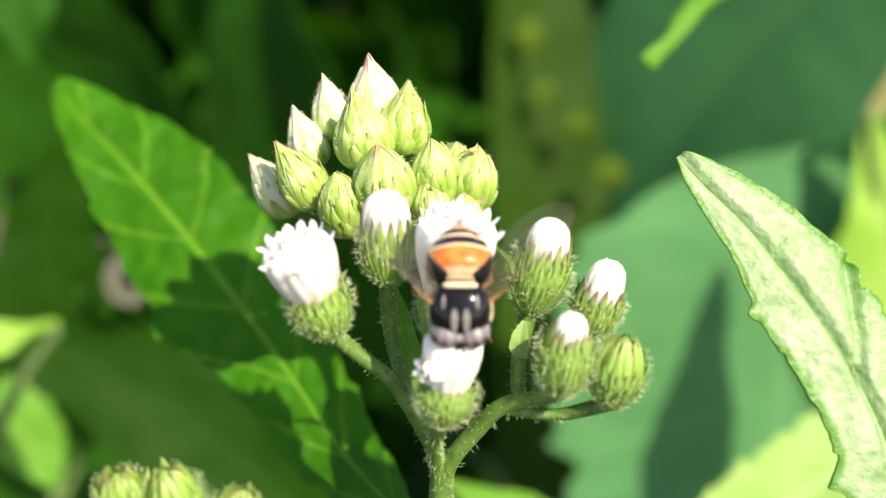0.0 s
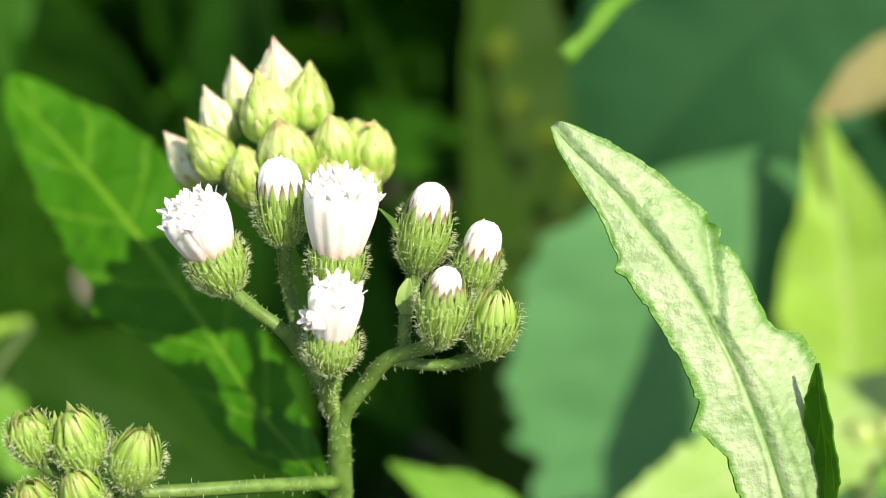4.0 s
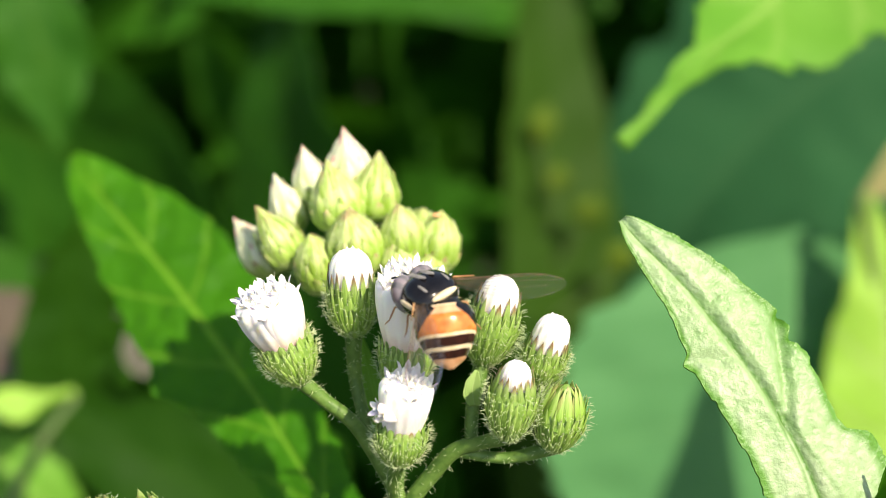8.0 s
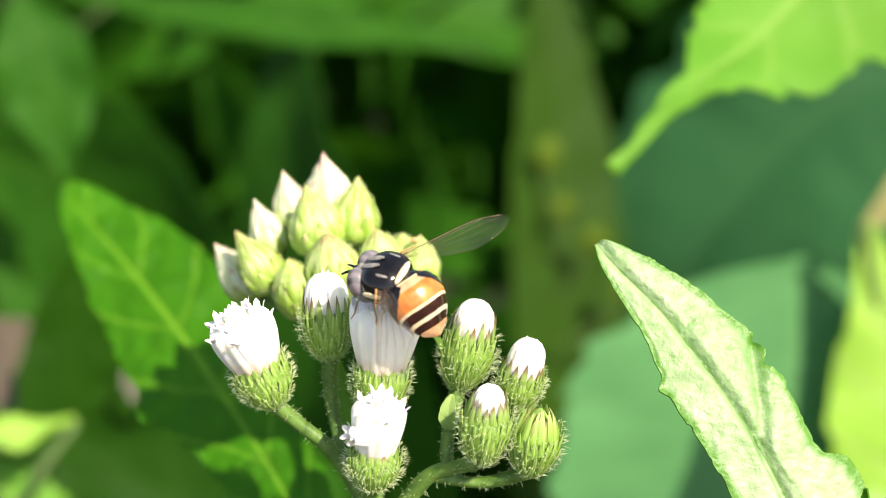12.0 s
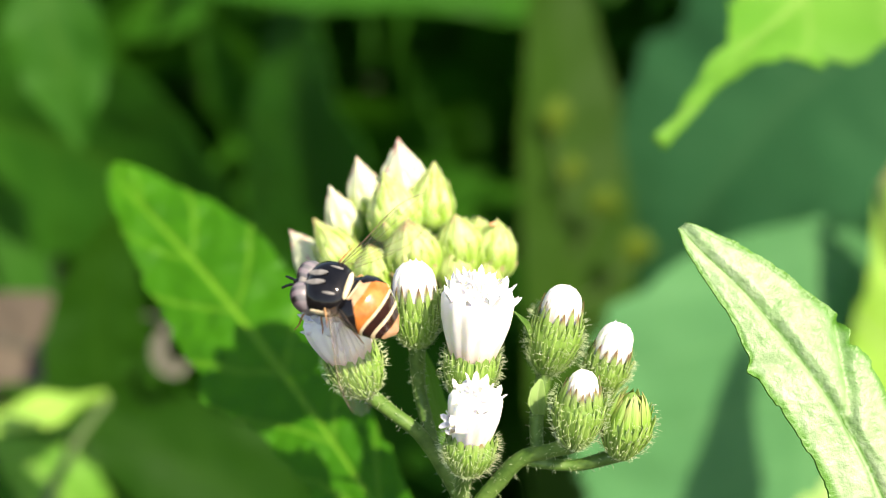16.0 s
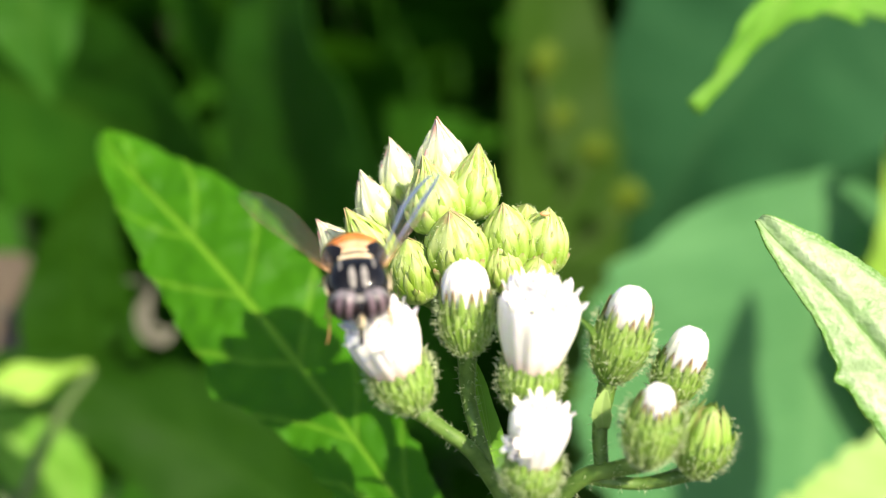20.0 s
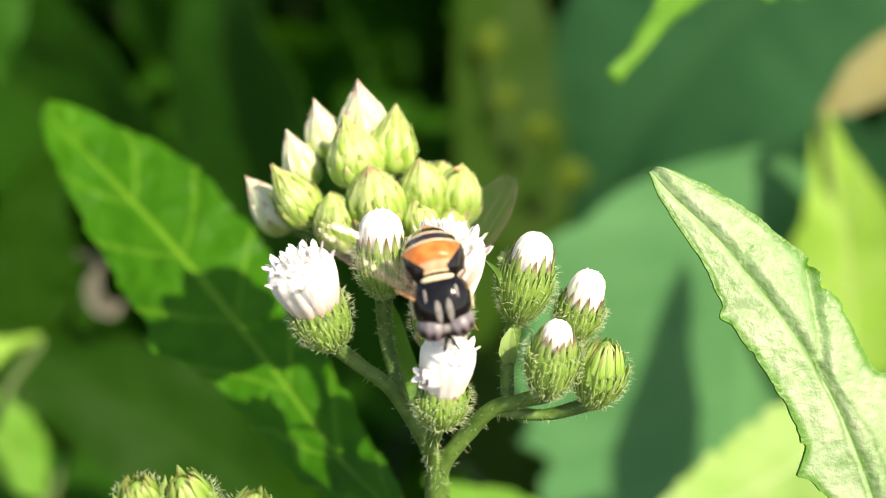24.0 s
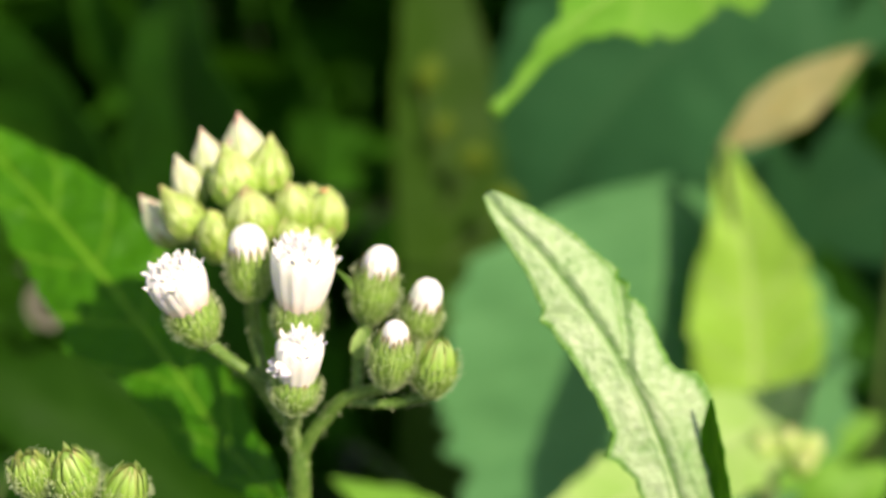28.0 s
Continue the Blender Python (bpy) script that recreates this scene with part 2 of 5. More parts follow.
# ---- mesh helpers (all in millimetres of the plan) ----
def part(name, bm, mat, parent=None, label="", m=None, smooth=True):
    """Links a bmesh as one mesh object under a thing or a part."""
    me = bpy.data.meshes.new(name)
    bmesh.ops.scale(bm, vec=(MM, MM, MM), verts=bm.verts)
    bm.to_mesh(me)
    bm.free()
    if smooth:
        me.polygons.foreach_set("use_smooth", [True] * len(me.polygons))
    for k in (mat if isinstance(mat, (list, tuple)) else (mat,)):
        me.materials.append(k)
    return link(name, me, parent, label, m)


def link(name, me, parent=None, label="", m=None):
    ob = new(name, me)
    ob.parent = parent
    if m is not None:
        ob.matrix_basis = m
    return tagged(ob, label)


def thing(name, base, label, category, group="", kind=""):
    """An Empty at the thing's base, turned as the plan."""
    ob = new(name)
    ob.empty_display_size = 0.002
    ob.matrix_basis = PLAN @ Matrix.Translation(Vector(base) * MM)
    ob["base_x"], ob["base_y"], ob["base_z"] = base[0], base[1], base[2]
    return tagged(ob, label, category, group, kind)


def origin(ob):
    return Vector((ob["base_x"], ob["base_y"], ob["base_z"])) if "base_x" in ob else Vector()


def spline(pts, n):
    """Points along a smooth curve through pts."""
    p = [Vector(q) for q in pts]
    p = [p[0] * 2 - p[1], *p, p[-1] * 2 - p[-2]]
    res, segs = [], len(p) - 3
    for i in range(n):
        x = i / (n - 1) * segs
        k = min(int(x), segs - 1)
        t = x - k
        a, b, c, d = p[k:k + 4]
        res.append(0.5 * (2 * b + (c - a) * t + (2 * a - 5 * b + 4 * c - d) * t * t + (3 * b - a - 3 * c + d) * t ** 3))
    return res


def tube(bm, pts, radii, sides=8, n=0, cap=True):
    """A round stalk along pts with the given radii at even steps."""
    q = spline(pts, n or len(pts) * 4)
    rings, side = [], None
    for i, c in enumerate(q):
        t = (q[min(i + 1, len(q) - 1)] - q[max(i - 1, 0)]).normalized()
        side = (side or t.orthogonal()) - t * t.dot(side or t.orthogonal())
        side.normalize()
        up = t.cross(side)
        r = float(np.interp(i / (len(q) - 1), np.linspace(0, 1, len(radii)), radii))
        rings.append([bm.verts.new(c + (side * math.cos(a) + up * math.sin(a)) * r) for a in (2 * math.pi * k / sides for k in range(sides))])
    for a, b in zip(rings, rings[1:]):
        for k in range(sides):
            bm.faces.new((a[k], a[(k + 1) % sides], b[(k + 1) % sides], b[k]))
    if cap:
        bm.faces.new(rings[-1]), bm.faces.new(rings[0][::-1])


def spikes(bm, spots, length, r, rng):
    """Fine tapered hairs at (place, direction)."""
    for c, d in spots:
        d = (Vector(d) + Vector([rng.uniform(-0.4, 0.4) for _ in range(3)])).normalized()
        s = d.orthogonal().normalized()
        u = d.cross(s)
        tip = bm.verts.new(Vector(c) + d * length * rng.uniform(0.5, 1.3))
        v = [bm.verts.new(Vector(c) + (s * math.cos(a) + u * math.sin(a)) * r) for a in (0, 2.09, 4.19)]
        for i in range(3):
            bm.faces.new((v[i], v[(i + 1) % 3], tip))


def leaf_blade(mid, left, right, normal, fold=0.25, teeth=9, depth=0.12, crinkle=0.0, cell=2.2, wave=0.0, nv=60, nu=8, thick=0.12, curl=0.0, seed=0, groove=0.0, creases=(), shift=(0, 0, 0)):
    """A leaf blade along the midrib: half widths at even steps on either side, folded along the rib, toothed and wrinkled, with its thickness."""
    bm = bmesh.new()
    uvl = bm.loops.layers.uv.new("UVMap")
    c = spline(mid, nv * 3)
    run = np.concatenate(([0.0], np.cumsum([(b - a).length for a, b in zip(c, c[1:])])))
    length = float(run[-1])
    even = np.linspace(0, length, nv)      # even steps along the rib
    c = [Vector(q) for q in zip(*(np.interp(even, run, [p[k] for p in c]) for k in range(3)))]
    hint, sh = Vector(normal).normalized(), Vector(shift)
    if isinstance(left[0], tuple):          # (mm along the rib, half width)
        steps_l, left = [a / length for a, _ in left], [b for _, b in left]
        steps_r, right = [a / length for a, _ in right], [b for _, b in right]
    else:
        steps_l, steps_r = np.linspace(0, 1, len(left)), np.linspace(0, 1, len(right))
    top, low, spot = [], [], {}
    for i, p in enumerate(c):
        s = i / (nv - 1)
        t = (c[min(i + 1, nv - 1)] - c[max(i - 1, 0)]).normalized()
        lat = t.cross(hint).normalized()
        nor = lat.cross(t).normalized()
        ra, rb = [], []
        for j in range(-nu, nu + 1):
            u = j / nu
            w = float(np.interp(s, steps_l, left) if u > 0 else np.interp(s, steps_r, right))
            saw = (s * teeth + (0.35 if u > 0 else 0.0)) % 1.0
            ragged = noise.noise(Vector((s * teeth * 2.7, 7.0 if u > 0 else 3.0, seed))) + 0.6 * noise.noise(Vector((s * teeth * 9, 5.0 if u > 0 else 1.0, seed)))
            w *= 1 + depth * (0.5 * (saw - 0.5) + 0.6 * ragged) * max(0, abs(u) - 0.4) * 1.7
            x = u * w
            h = fold * abs(x) - curl * x * x / max(w, 0.01) + wave * math.sin(s * 17 + (2 if u > 0 else 0)) * abs(u) ** 2
            q = p + lat * x
            h -= groove * math.exp(-(x / 0.3) ** 2)
            for (ax, ay), (bx, by), deep in creases:
                k = max(0.0, min(1.0, ((q.x - ax) * (bx - ax) + (q.y - ay) * (by - ay)) / ((bx - ax) ** 2 + (by - ay) ** 2)))
                h -= deep * math.exp(-((q.x - ax - k * (bx - ax)) ** 2 + (q.y - ay - k * (by - ay)) ** 2) / 0.12)
            if crinkle:
                k = noise.noise(q / cell + Vector((seed, 0, 0))) + 0.55 * noise.noise(q / cell * 2.3)
                h += crinkle * k * min(1, abs(u) * 3)
            v = bm.verts.new(q + nor * h - sh)
            spot[v] = (0.5 + 0.5 * u, s * length / 20)
            ra.append(v)
            v2 = bm.verts.new(q + nor * (h - thick * (1.8 if j == 0 else 1)) - sh)
            spot[v2] = spot[v]
            rb.append(v2)
        top.append(ra), low.append(rb)
    for i in range(nv - 1):
        for j in range(2 * nu):
            bm.faces.new((top[i][j], top[i][j + 1], top[i + 1][j + 1], top[i + 1][j]))
            bm.faces.new((low[i][j], low[i + 1][j], low[i + 1][j + 1], low[i][j + 1]))
        for j in (0, 2 * nu):
            q = (top[i][j], top[i + 1][j], low[i + 1][j], low[i][j])
            bm.faces.new(q if j == 0 else q[::-1])
            for a, b in ((q[0], q[1]), (q[3], q[2])):
                bm.edges.get((a, b)).smooth = False
    for i in (0, nv - 1):
        for j in range(2 * nu):
            q = (top[i][j], low[i][j], low[i][j + 1], top[i][j + 1])
            bm.faces.new(q if i == 0 else q[::-1])
    for f in bm.faces:
        for lp in f.loops:
            lp[uvl].uv = spot[lp.vert]
    return bm


def aim(base, top, spin=0.0):
    """Pose of a piece that grows along its z from base to top."""
    base, top = Vector(base), Vector(top)
    turn = (top - base).to_track_quat("Z", "Y").to_matrix().to_4x4()
    return Matrix.Translation(base * MM) @ turn @ Matrix.Rotation(spin, 4, "Z")


# ---- ground ----
def build_ground():
    bm = bmesh.new()
    rng = random.Random(3)
    edges = [-400, -60, -12, -4, -1.6] + [-0.8 + 0.05 * i for i in range(45)] + [1.8, 4, 12, 60, 400]
    rows = []
    for y in edges:
        rows.append([bm.verts.new((x * 1000, y * 1000, (noise.noise(Vector((x, y, 0)) * 9) * 9 + noise.noise(Vector((x, y, 4)) * 30) * 4) * (1 if abs(x) < 2 and abs(y) < 2 else 0))) for x in edges])
    for a, b in zip(rows, rows[1:]):
        for i in range(len(a) - 1):
            bm.faces.new((a[i], a[i + 1], b[i + 1], b[i]))
    g = part("ground", bm, soil)
    tagged(g, "dark bare soil under the plants", "ground", kind="structure")


build_ground()


# ---- pieces of the flower heads ----
def bract_mesh(name, mat, bend, broad=1.0):
    """One scale of the cup: a pointed, keeled, curved blade of unit length and width."""
    bm = bmesh.new()
    rows, n = [], 6
    for i in range(n + 1):
        s = i / n
        w = broad * 0.5 * float(np.interp(s, (0, 0.2, 0.45, 0.7, 0.88, 1), (0.7, 0.95, 1.0, 0.74, 0.36, 0.0))) + 0.012
        y = -bend * s * s + 0.6 * s * (1 - s)
        rows.append([bm.verts.new((x * w, y - abs(x) ** 2 * w * 0.22 + (0.05 if x == 0 else 0), s)) for x in (-1, -0.5, 0, 0.5, 1)])
        rows[-1].append(bm.verts.new((0, y - w * 0.5 - 0.05, s)))
    for a, b in zip(rows, rows[1:]):
        for j in range(4):
            bm.faces.new((a[j], a[j + 1], b[j + 1], b[j]))
        bm.faces.new((a[4], a[5], b[5], b[4])), bm.faces.new((a[5], a[0], b[0], b[5]))
        for j in (0, 4):
            bm.edges.get((a[j], b[j])).smooth = False
    bmesh.ops.recalc_face_normals(bm, faces=bm.faces)
    ob = part(name, bm, mat)
    me = ob.data
    bpy.data.objects.remove(ob)
    return me


def floret_mesh(name, open_, seed, mat=None):
    """A tubular floret: a slim funnel with five lobes, curled back when open, and a fine style."""
    bm = bmesh.new()
    rng = random.Random(seed)
    n, rings = 10, []
    prof = ((0.0, 0.2), (0.35, 0.28), (0.7, 0.40), (0.92, 0.44 if open_ else 0.40), (1.0, 0.42 if open_ else 0.26))
    for z, r in prof:
        rings.append([bm.verts.new((r * math.cos(a), r * math.sin(a), z * 2.4)) for a in (2 * math.pi * k / n for k in range(n))])
    for a, b in zip(rings, rings[1:]):
        for k in range(n):
            bm.faces.new((a[k], a[(k + 1) % n], b[(k + 1) % n], b[k]))
    last = rings[-1]
    if open_:
        for k in range(0, n, 2):
            a = 2 * math.pi * (k + 1) / n
            tilt = rng.uniform(0.15, 0.8)
            base = [last[k], last[k + 1], last[(k + 2) % n]]
            d = Vector((math.cos(a) * math.sin(tilt), math.sin(a) * math.sin(tilt), math.cos(tilt)))
            side = Vector((-math.sin(a), math.cos(a), 0))
            m0 = Vector((0.42 * math.cos(a), 0.42 * math.sin(a), 2.4))
            tall = rng.uniform(0.42, 0.66)
            curl = Vector((math.cos(a), math.sin(a), -0.4)) * 0.10
            p = [bm.verts.new(q) for q in (m0 + d * 0.18 - side * 0.24, m0 + d * 0.18 + side * 0.24, m0 + d * tall * 0.7 - side * 0.19 + curl * 0.3, m0 + d * tall * 0.7 + side * 0.19 + curl * 0.3, m0 + d * tall + curl)]
            bm.faces.new((base[0], base[1], p[0])), bm.faces.new((base[1], base[2], p[1])), bm.faces.new((base[1], p[1], p[0]))
            bm.faces.new((p[0], p[1], p[3], p[2])), bm.faces.new((p[2], p[3], p[4]))
        tube(bm, ((0, 0, 1.8), (0.02, 0, 2.5), (0.1, rng.uniform(-0.1, 0.1), 2.8)), (0.08, 0.08, 0.06), 5, 6)
    else:
        tip = bm.verts.new((0, 0, 2.66))
        for k in range(n):
            bm.faces.new((last[k], last[(k + 1) % n], tip))
    ob = part(name, bm, mat or petal_white)
    me = ob.data
    bpy.data.objects.remove(ob)
    return me


BRACT = bract_mesh("bract", bract_green, 0.05)
BRACT_OUTER = bract_mesh("bract", bract_outer, 0.05)
BRACT_TIP = bract_mesh("bract", bract_inner, 0.12)
BRACT_LIME = bract_mesh("bract", bud_bract, 0.08)
FLORETS = [floret_mesh("floret", True, k) for k in range(3)]
CLOSED = floret_mesh("floret", False, 9)


def lathe(profile, sides=20, lobes=0, amp=0.0, twist=0.0):
    bm = bmesh.new()
    rings = []
    for z, r in profile:
        rings.append([bm.verts.new((r * (1 + amp * math.cos(lobes * a + twist * z)) * math.cos(a), r * (1 + amp * math.cos(lobes * a + twist * z)) * math.sin(a), z)) for a in (2 * math.pi * k / sides for k in range(sides))])
    for a, b in zip(rings, rings[1:]):
        for k in range(sides):
            bm.faces.new((a[k], a[(k + 1) % sides], b[(k + 1) % sides], b[k]))
    bm.faces.new(rings[0][::-1]), bm.faces.new(rings[-1])
    return bm


def cup_radius(f, r):
    """A rounded cup, drawn in at the foot and a little at the mouth."""
    return r * float(np.interp(f, (0, 0.06, 0.16, 0.32, 0.5, 0.7, 0.86, 1.0), (0.30, 0.42, 0.62, 0.83, 0.96, 1.0, 0.97, 0.88)))


def bead_cluster(bm, spots, r, rng):
    """Tiny eight-sided drops."""
    for c in spots:
        c, q = Vector(c), r * rng.uniform(0.6, 1.3)
        v = [bm.verts.new(c + Vector(d) * q) for d in ((1, 0, 0), (0, 1, 0), (-1, 0, 0), (0, -1, 0), (0, 0, 1), (0, 0, -1))]
        for i in range(4):
            bm.faces.new((v[i], v[(i + 1) % 4], v[4])), bm.faces.new((v[(i + 1) % 4], v[i], v[5]))


def curled_hairs(bm, spots, length, r, rng):
    """Soft bent hairs: two tapered joints each."""
    for c, d in spots:
        c, d = Vector(c), (Vector(d) + Vector([rng.uniform(-0.5, 0.5) for _ in range(3)])).normalized()
        ln = length * rng.uniform(0.5, 1.4)
        s = d.orthogonal().normalized()
        u = d.cross(s)
        m = c + d * ln * 0.55
        tip = m + (d + Vector([rng.uniform(-0.9, 0.9) for _ in range(3)])).normalized() * ln * 0.5
        a = [bm.verts.new(c + (s * math.cos(k) + u * math.sin(k)) * r) for k in (0, 2.09, 4.19)]
        b = [bm.verts.new(m + (s * math.cos(k) + u * math.sin(k)) * r * 0.7) for k in (0, 2.09, 4.19)]
        e = bm.verts.new(tip)
        for i in range(3):
            j = (i + 1) % 3
            bm.faces.new((a[i], a[j], b[j], b[i])), bm.faces.new((b[i], b[j], e))


def head(parent, base, top, r=1.45, cup=3.0, kind="open", n=26, neck=1.1, rim=1.6, seed=0):
    """A flower head: a rounded cup of narrow overlapping scales with hairs and glands, and a tuft of white florets widening from its mouth."""
    rng = random.Random(seed)
    o = origin(parent)
    base, top = Vector(base) - o, Vector(top) - o
    whole = (top - base).length
    line = [(cup * f, cup_radius(f, r) * 0.90) for f in (0, 0.06, 0.16, 0.32, 0.5, 0.7, 0.86, 1.0)]
    if kind == "shut":
        line = line[:6] + [(cup * 0.7 + (whole - cup * 0.7) * f, r * 0.9 * q) for f, q in ((0.35, 0.66), (0.65, 0.42), (0.85, 0.20), (0.95, 0.05))]
    else:
        line = line[:6] + [(cup * 0.84, max(neck * 1.04, r * 0.80)), (cup * 0.94, neck * 1.04), (cup * 0.97, neck * 0.7)]
    bm = lathe(line, 18)
    label = {"open": "open flower head with white florets in a downy green cup", "half": "half-open flower head with a white tip in a green cup", "shut": "closed green flower bud with yellowish scale tips"}[kind]
    h = part("flower_head", bm, core_green, parent, label, aim(base, top, rng.uniform(0, 6)))
    # narrow pointed scales in five whorls; the inner ones lie over the foot of the florets, their tips brown
    whorls = ((0.0, 0.36, 0.12, 17, 0.12), (0.06, 0.46, 0.115, 23, 0.10), (0.2, 0.50, 0.115, 26, 0.08), (0.4, 0.54, 0.12, 25, 0.06), (0.60, 0.62, 0.17, 16, 0.0))
    for w, (f0, ln, wd, cnt, flare) in enumerate(whorls):
        inner = w == 4
        for k in range(cnt):
            a = 2 * math.pi * (k + 0.5 * (w % 2)) / cnt + rng.uniform(-0.1, 0.1)
            rr = cup_radius(f0, r) * (0.99 - 0.03 * w)
            r2 = neck * 1.06 if inner and kind != "shut" else cup_radius(min(1, f0 + ln), r) * 0.98
            if inner and kind == "shut":
                r2 = r * 0.46
            lean = math.atan2(r2 - rr, ln * cup) + rng.uniform(-0.3, 1.0) * flare
            m = Matrix.Rotation(a, 4, "Z") @ Matrix.Translation((rr * MM, 0, f0 * cup * MM)) @ Matrix.Rotation(lean, 4, "Y") @ Matrix.Rotation(-math.pi / 2 + rng.uniform(-0.25, 0.25), 4, "Z")
            m = m @ Matrix.Diagonal((wd * r * 1.5, 0.42, ln * cup * rng.uniform(0.84, 1.14), 1))
            link("bract", BRACT if inner and kind != "shut" else BRACT_TIP if inner else BRACT_OUTER, h, "", m)
    # soft hairs and pale glands on the cup
    bm, spots, drops = bmesh.new(), [], []
    for _ in range(380 if kind == "shut" else 560):
        f, a = rng.uniform(0, 1.0), rng.uniform(0, 6.283)
        q = cup_radius(f, r) * 1.02
        spots.append((Vector((q * math.cos(a), q * math.sin(a), f * cup)), (math.cos(a), math.sin(a), 0.25)))
    curled_hairs(bm, spots, 0.33, 0.017, rng)
    tagged(part("soft_hairs", bm, hair_pale, h, "fine pale hairs on the cup"), kind="stuff")
    bm = bmesh.new()
    for _ in range(90):
        f, a = rng.uniform(0, 1.0), rng.uniform(0, 6.283)
        q = cup_radius(f, r) * rng.uniform(1.05, 1.13)
        drops.append((q * math.cos(a), q * math.sin(a), f * cup))
    bead_cluster(bm, drops, 0.032, rng)
    tagged(part("gland_coating", bm, gland_pale, h, "pale shiny gland drops on the cup"), kind="stuff")
    if kind == "shut":
        for k in range(26):
            a = 2 * math.pi * k / 13 + rng.uniform(-0.12, 0.12)
            low = 0.62 if k < 13 else 0.76
            m = Matrix.Rotation(a, 4, "Z") @ Matrix.Translation((r * (0.92 if k < 13 else 0.80) * MM, 0, cup * low * MM)) @ Matrix.Rotation((-0.40 if k < 13 else -0.50) + rng.uniform(-0.06, 0.16), 4, "Y") @ Matrix.Rotation(-math.pi / 2 + rng.uniform(-0.2, 0.2), 4, "Z")
            link("bract", BRACT_OUTER if k < 13 else BRACT_TIP, h, "", m @ Matrix.Diagonal((0.33 * r, 0.6, (whole - cup * low) * rng.uniform(0.9, 1.14), 1)))
        return h
    z0 = cup * 0.72
    tall = whole - z0
    # the packed florets: a fluted goblet, or a blunt egg while half open
    if kind == "open":
        prof = [(f, neck + (rim * 0.94 - neck) * q) for f, q in ((0, 0.0), (0.15, 0.28), (0.32, 0.62), (0.5, 0.90), (0.64, 1.0), (0.74, 1.0))] + [(0.82, rim * 0.84), (0.86, rim * 0.6), (0.88, rim * 0.25)]
    else:
        prof = [(f, neck * q) for f, q in ((0, 0.92), (0.25, 0.99), (0.5, 1.0), (0.68, 0.93), (0.82, 0.80), (0.92, 0.58), (0.98, 0.25))]
    part("corolla", lathe([(z0 + tall * f, q) for f, q in prof], 78, 13, 0.03, 0.1), petal_white, h, "white packed florets")
    for k in range(n):
        f = math.sqrt((k + 0.5) / n)
        a = k * 2.39996 + rng.uniform(-0.15, 0.15)
        m = Matrix.Rotation(a, 4, "Z")
        if kind == "open":
            out0, out1 = neck * 0.86 * f, (rim - 0.30) * f
            high = tall * (1.0 - 0.17 * f * f) * rng.uniform(0.93, 1.05)
            wide = min(0.85, 3.2 / math.sqrt(n)) * rim / 1.8 * rng.uniform(0.9, 1.12)
            m = m @ Matrix.Translation((out0 * MM, 0, z0 * MM)) @ Matrix.Rotation(math.atan2(out1 - out0, high), 4, "Y")
            m = m @ Matrix.Rotation(rng.uniform(0, 6), 4, "Z") @ Matrix.Diagonal((wide, wide, math.hypot(high, out1 - out0) / 2.75, 1))
            link("floret", FLORETS[k % len(FLORETS)], h, "", m)
        else:
            wide = 0.60 * neck / 1.1
            out = neck * 0.80 * f
            high = tall * float(np.interp(f, (0, 0.4, 0.7, 0.9, 1), (1.0, 0.99, 0.94, 0.85, 0.74))) * rng.uniform(0.95, 1.04)
            m = m @ Matrix.Translation((out * MM, 0, z0 * MM)) @ Matrix.Rotation(-0.02 * f, 4, "Y") @ Matrix.Rotation(rng.uniform(0, 6), 4, "Z")
            link("floret", CLOSED, h, "", m @ Matrix.Diagonal((wide, wide, high / 2.62, 1)))
    return h


BUD_LINE = ((0, 0.28), (0.05, 0.56), (0.13, 0.82), (0.25, 0.98), (0.38, 1.0), (0.5, 0.90), (0.62, 0.72), (0.74, 0.48), (0.86, 0.24), (0.95, 0.09), (1.0, 0.02))


ROUND_LINE = ((0, 0.30), (0.05, 0.56), (0.13, 0.80), (0.25, 0.97), (0.38, 1.04), (0.52, 1.04), (0.66, 0.91), (0.78, 0.69), (0.88, 0.43), (0.95, 0.20), (1.0, 0.03))


def bud_radius(f, line):
    return float(np.interp(f, [p[0] for p in line], [p[1] for p in line]))


def scale_mesh(f0, f1, half, lift, mat, line):
    """A broad scale wrapped on the bud's side, keeled along its middle and pointed."""
    bm = bmesh.new()
    rows, n = [], 7
    for i in range(n + 1):
        s = i / n
        f = f0 + (f1 - f0) * s
        hw = half * (1 - s ** 2.2) ** 0.75 * min(1, 0.55 + 1.6 * s) + 0.012
        row = []
        for u in (-1, -0.5, 0, 0.5, 1):
            r = bud_radius(f, line) + lift * (1 - 0.9 * abs(u)) * (1 + 0.8 * s) + (0.012 if u == 0 else 0)
            row.append(bm.verts.new((r * math.cos(u * hw), r * math.sin(u * hw), f)))
        r = bud_radius(f, line) - 0.012
        row += [bm.verts.new((r * math.cos(u * hw * 0.9), r * math.sin(u * hw * 0.9), f)) for u in (1, -1)]
        rows.append(row)
    for p, q in zip(rows, rows[1:]):
        for j in range(7):
            bm.faces.new((p[j], p[(j + 1) % 7], q[(j + 1) % 7], q[j]))
        for j in (0, 4):
            bm.edges.get((p[j], q[j])).smooth = False
    bmesh.ops.recalc_face_normals(bm, faces=bm.faces)
    ob = part("scale", bm, mat)
    me = ob.data
    bpy.data.objects.remove(ob)
    return me


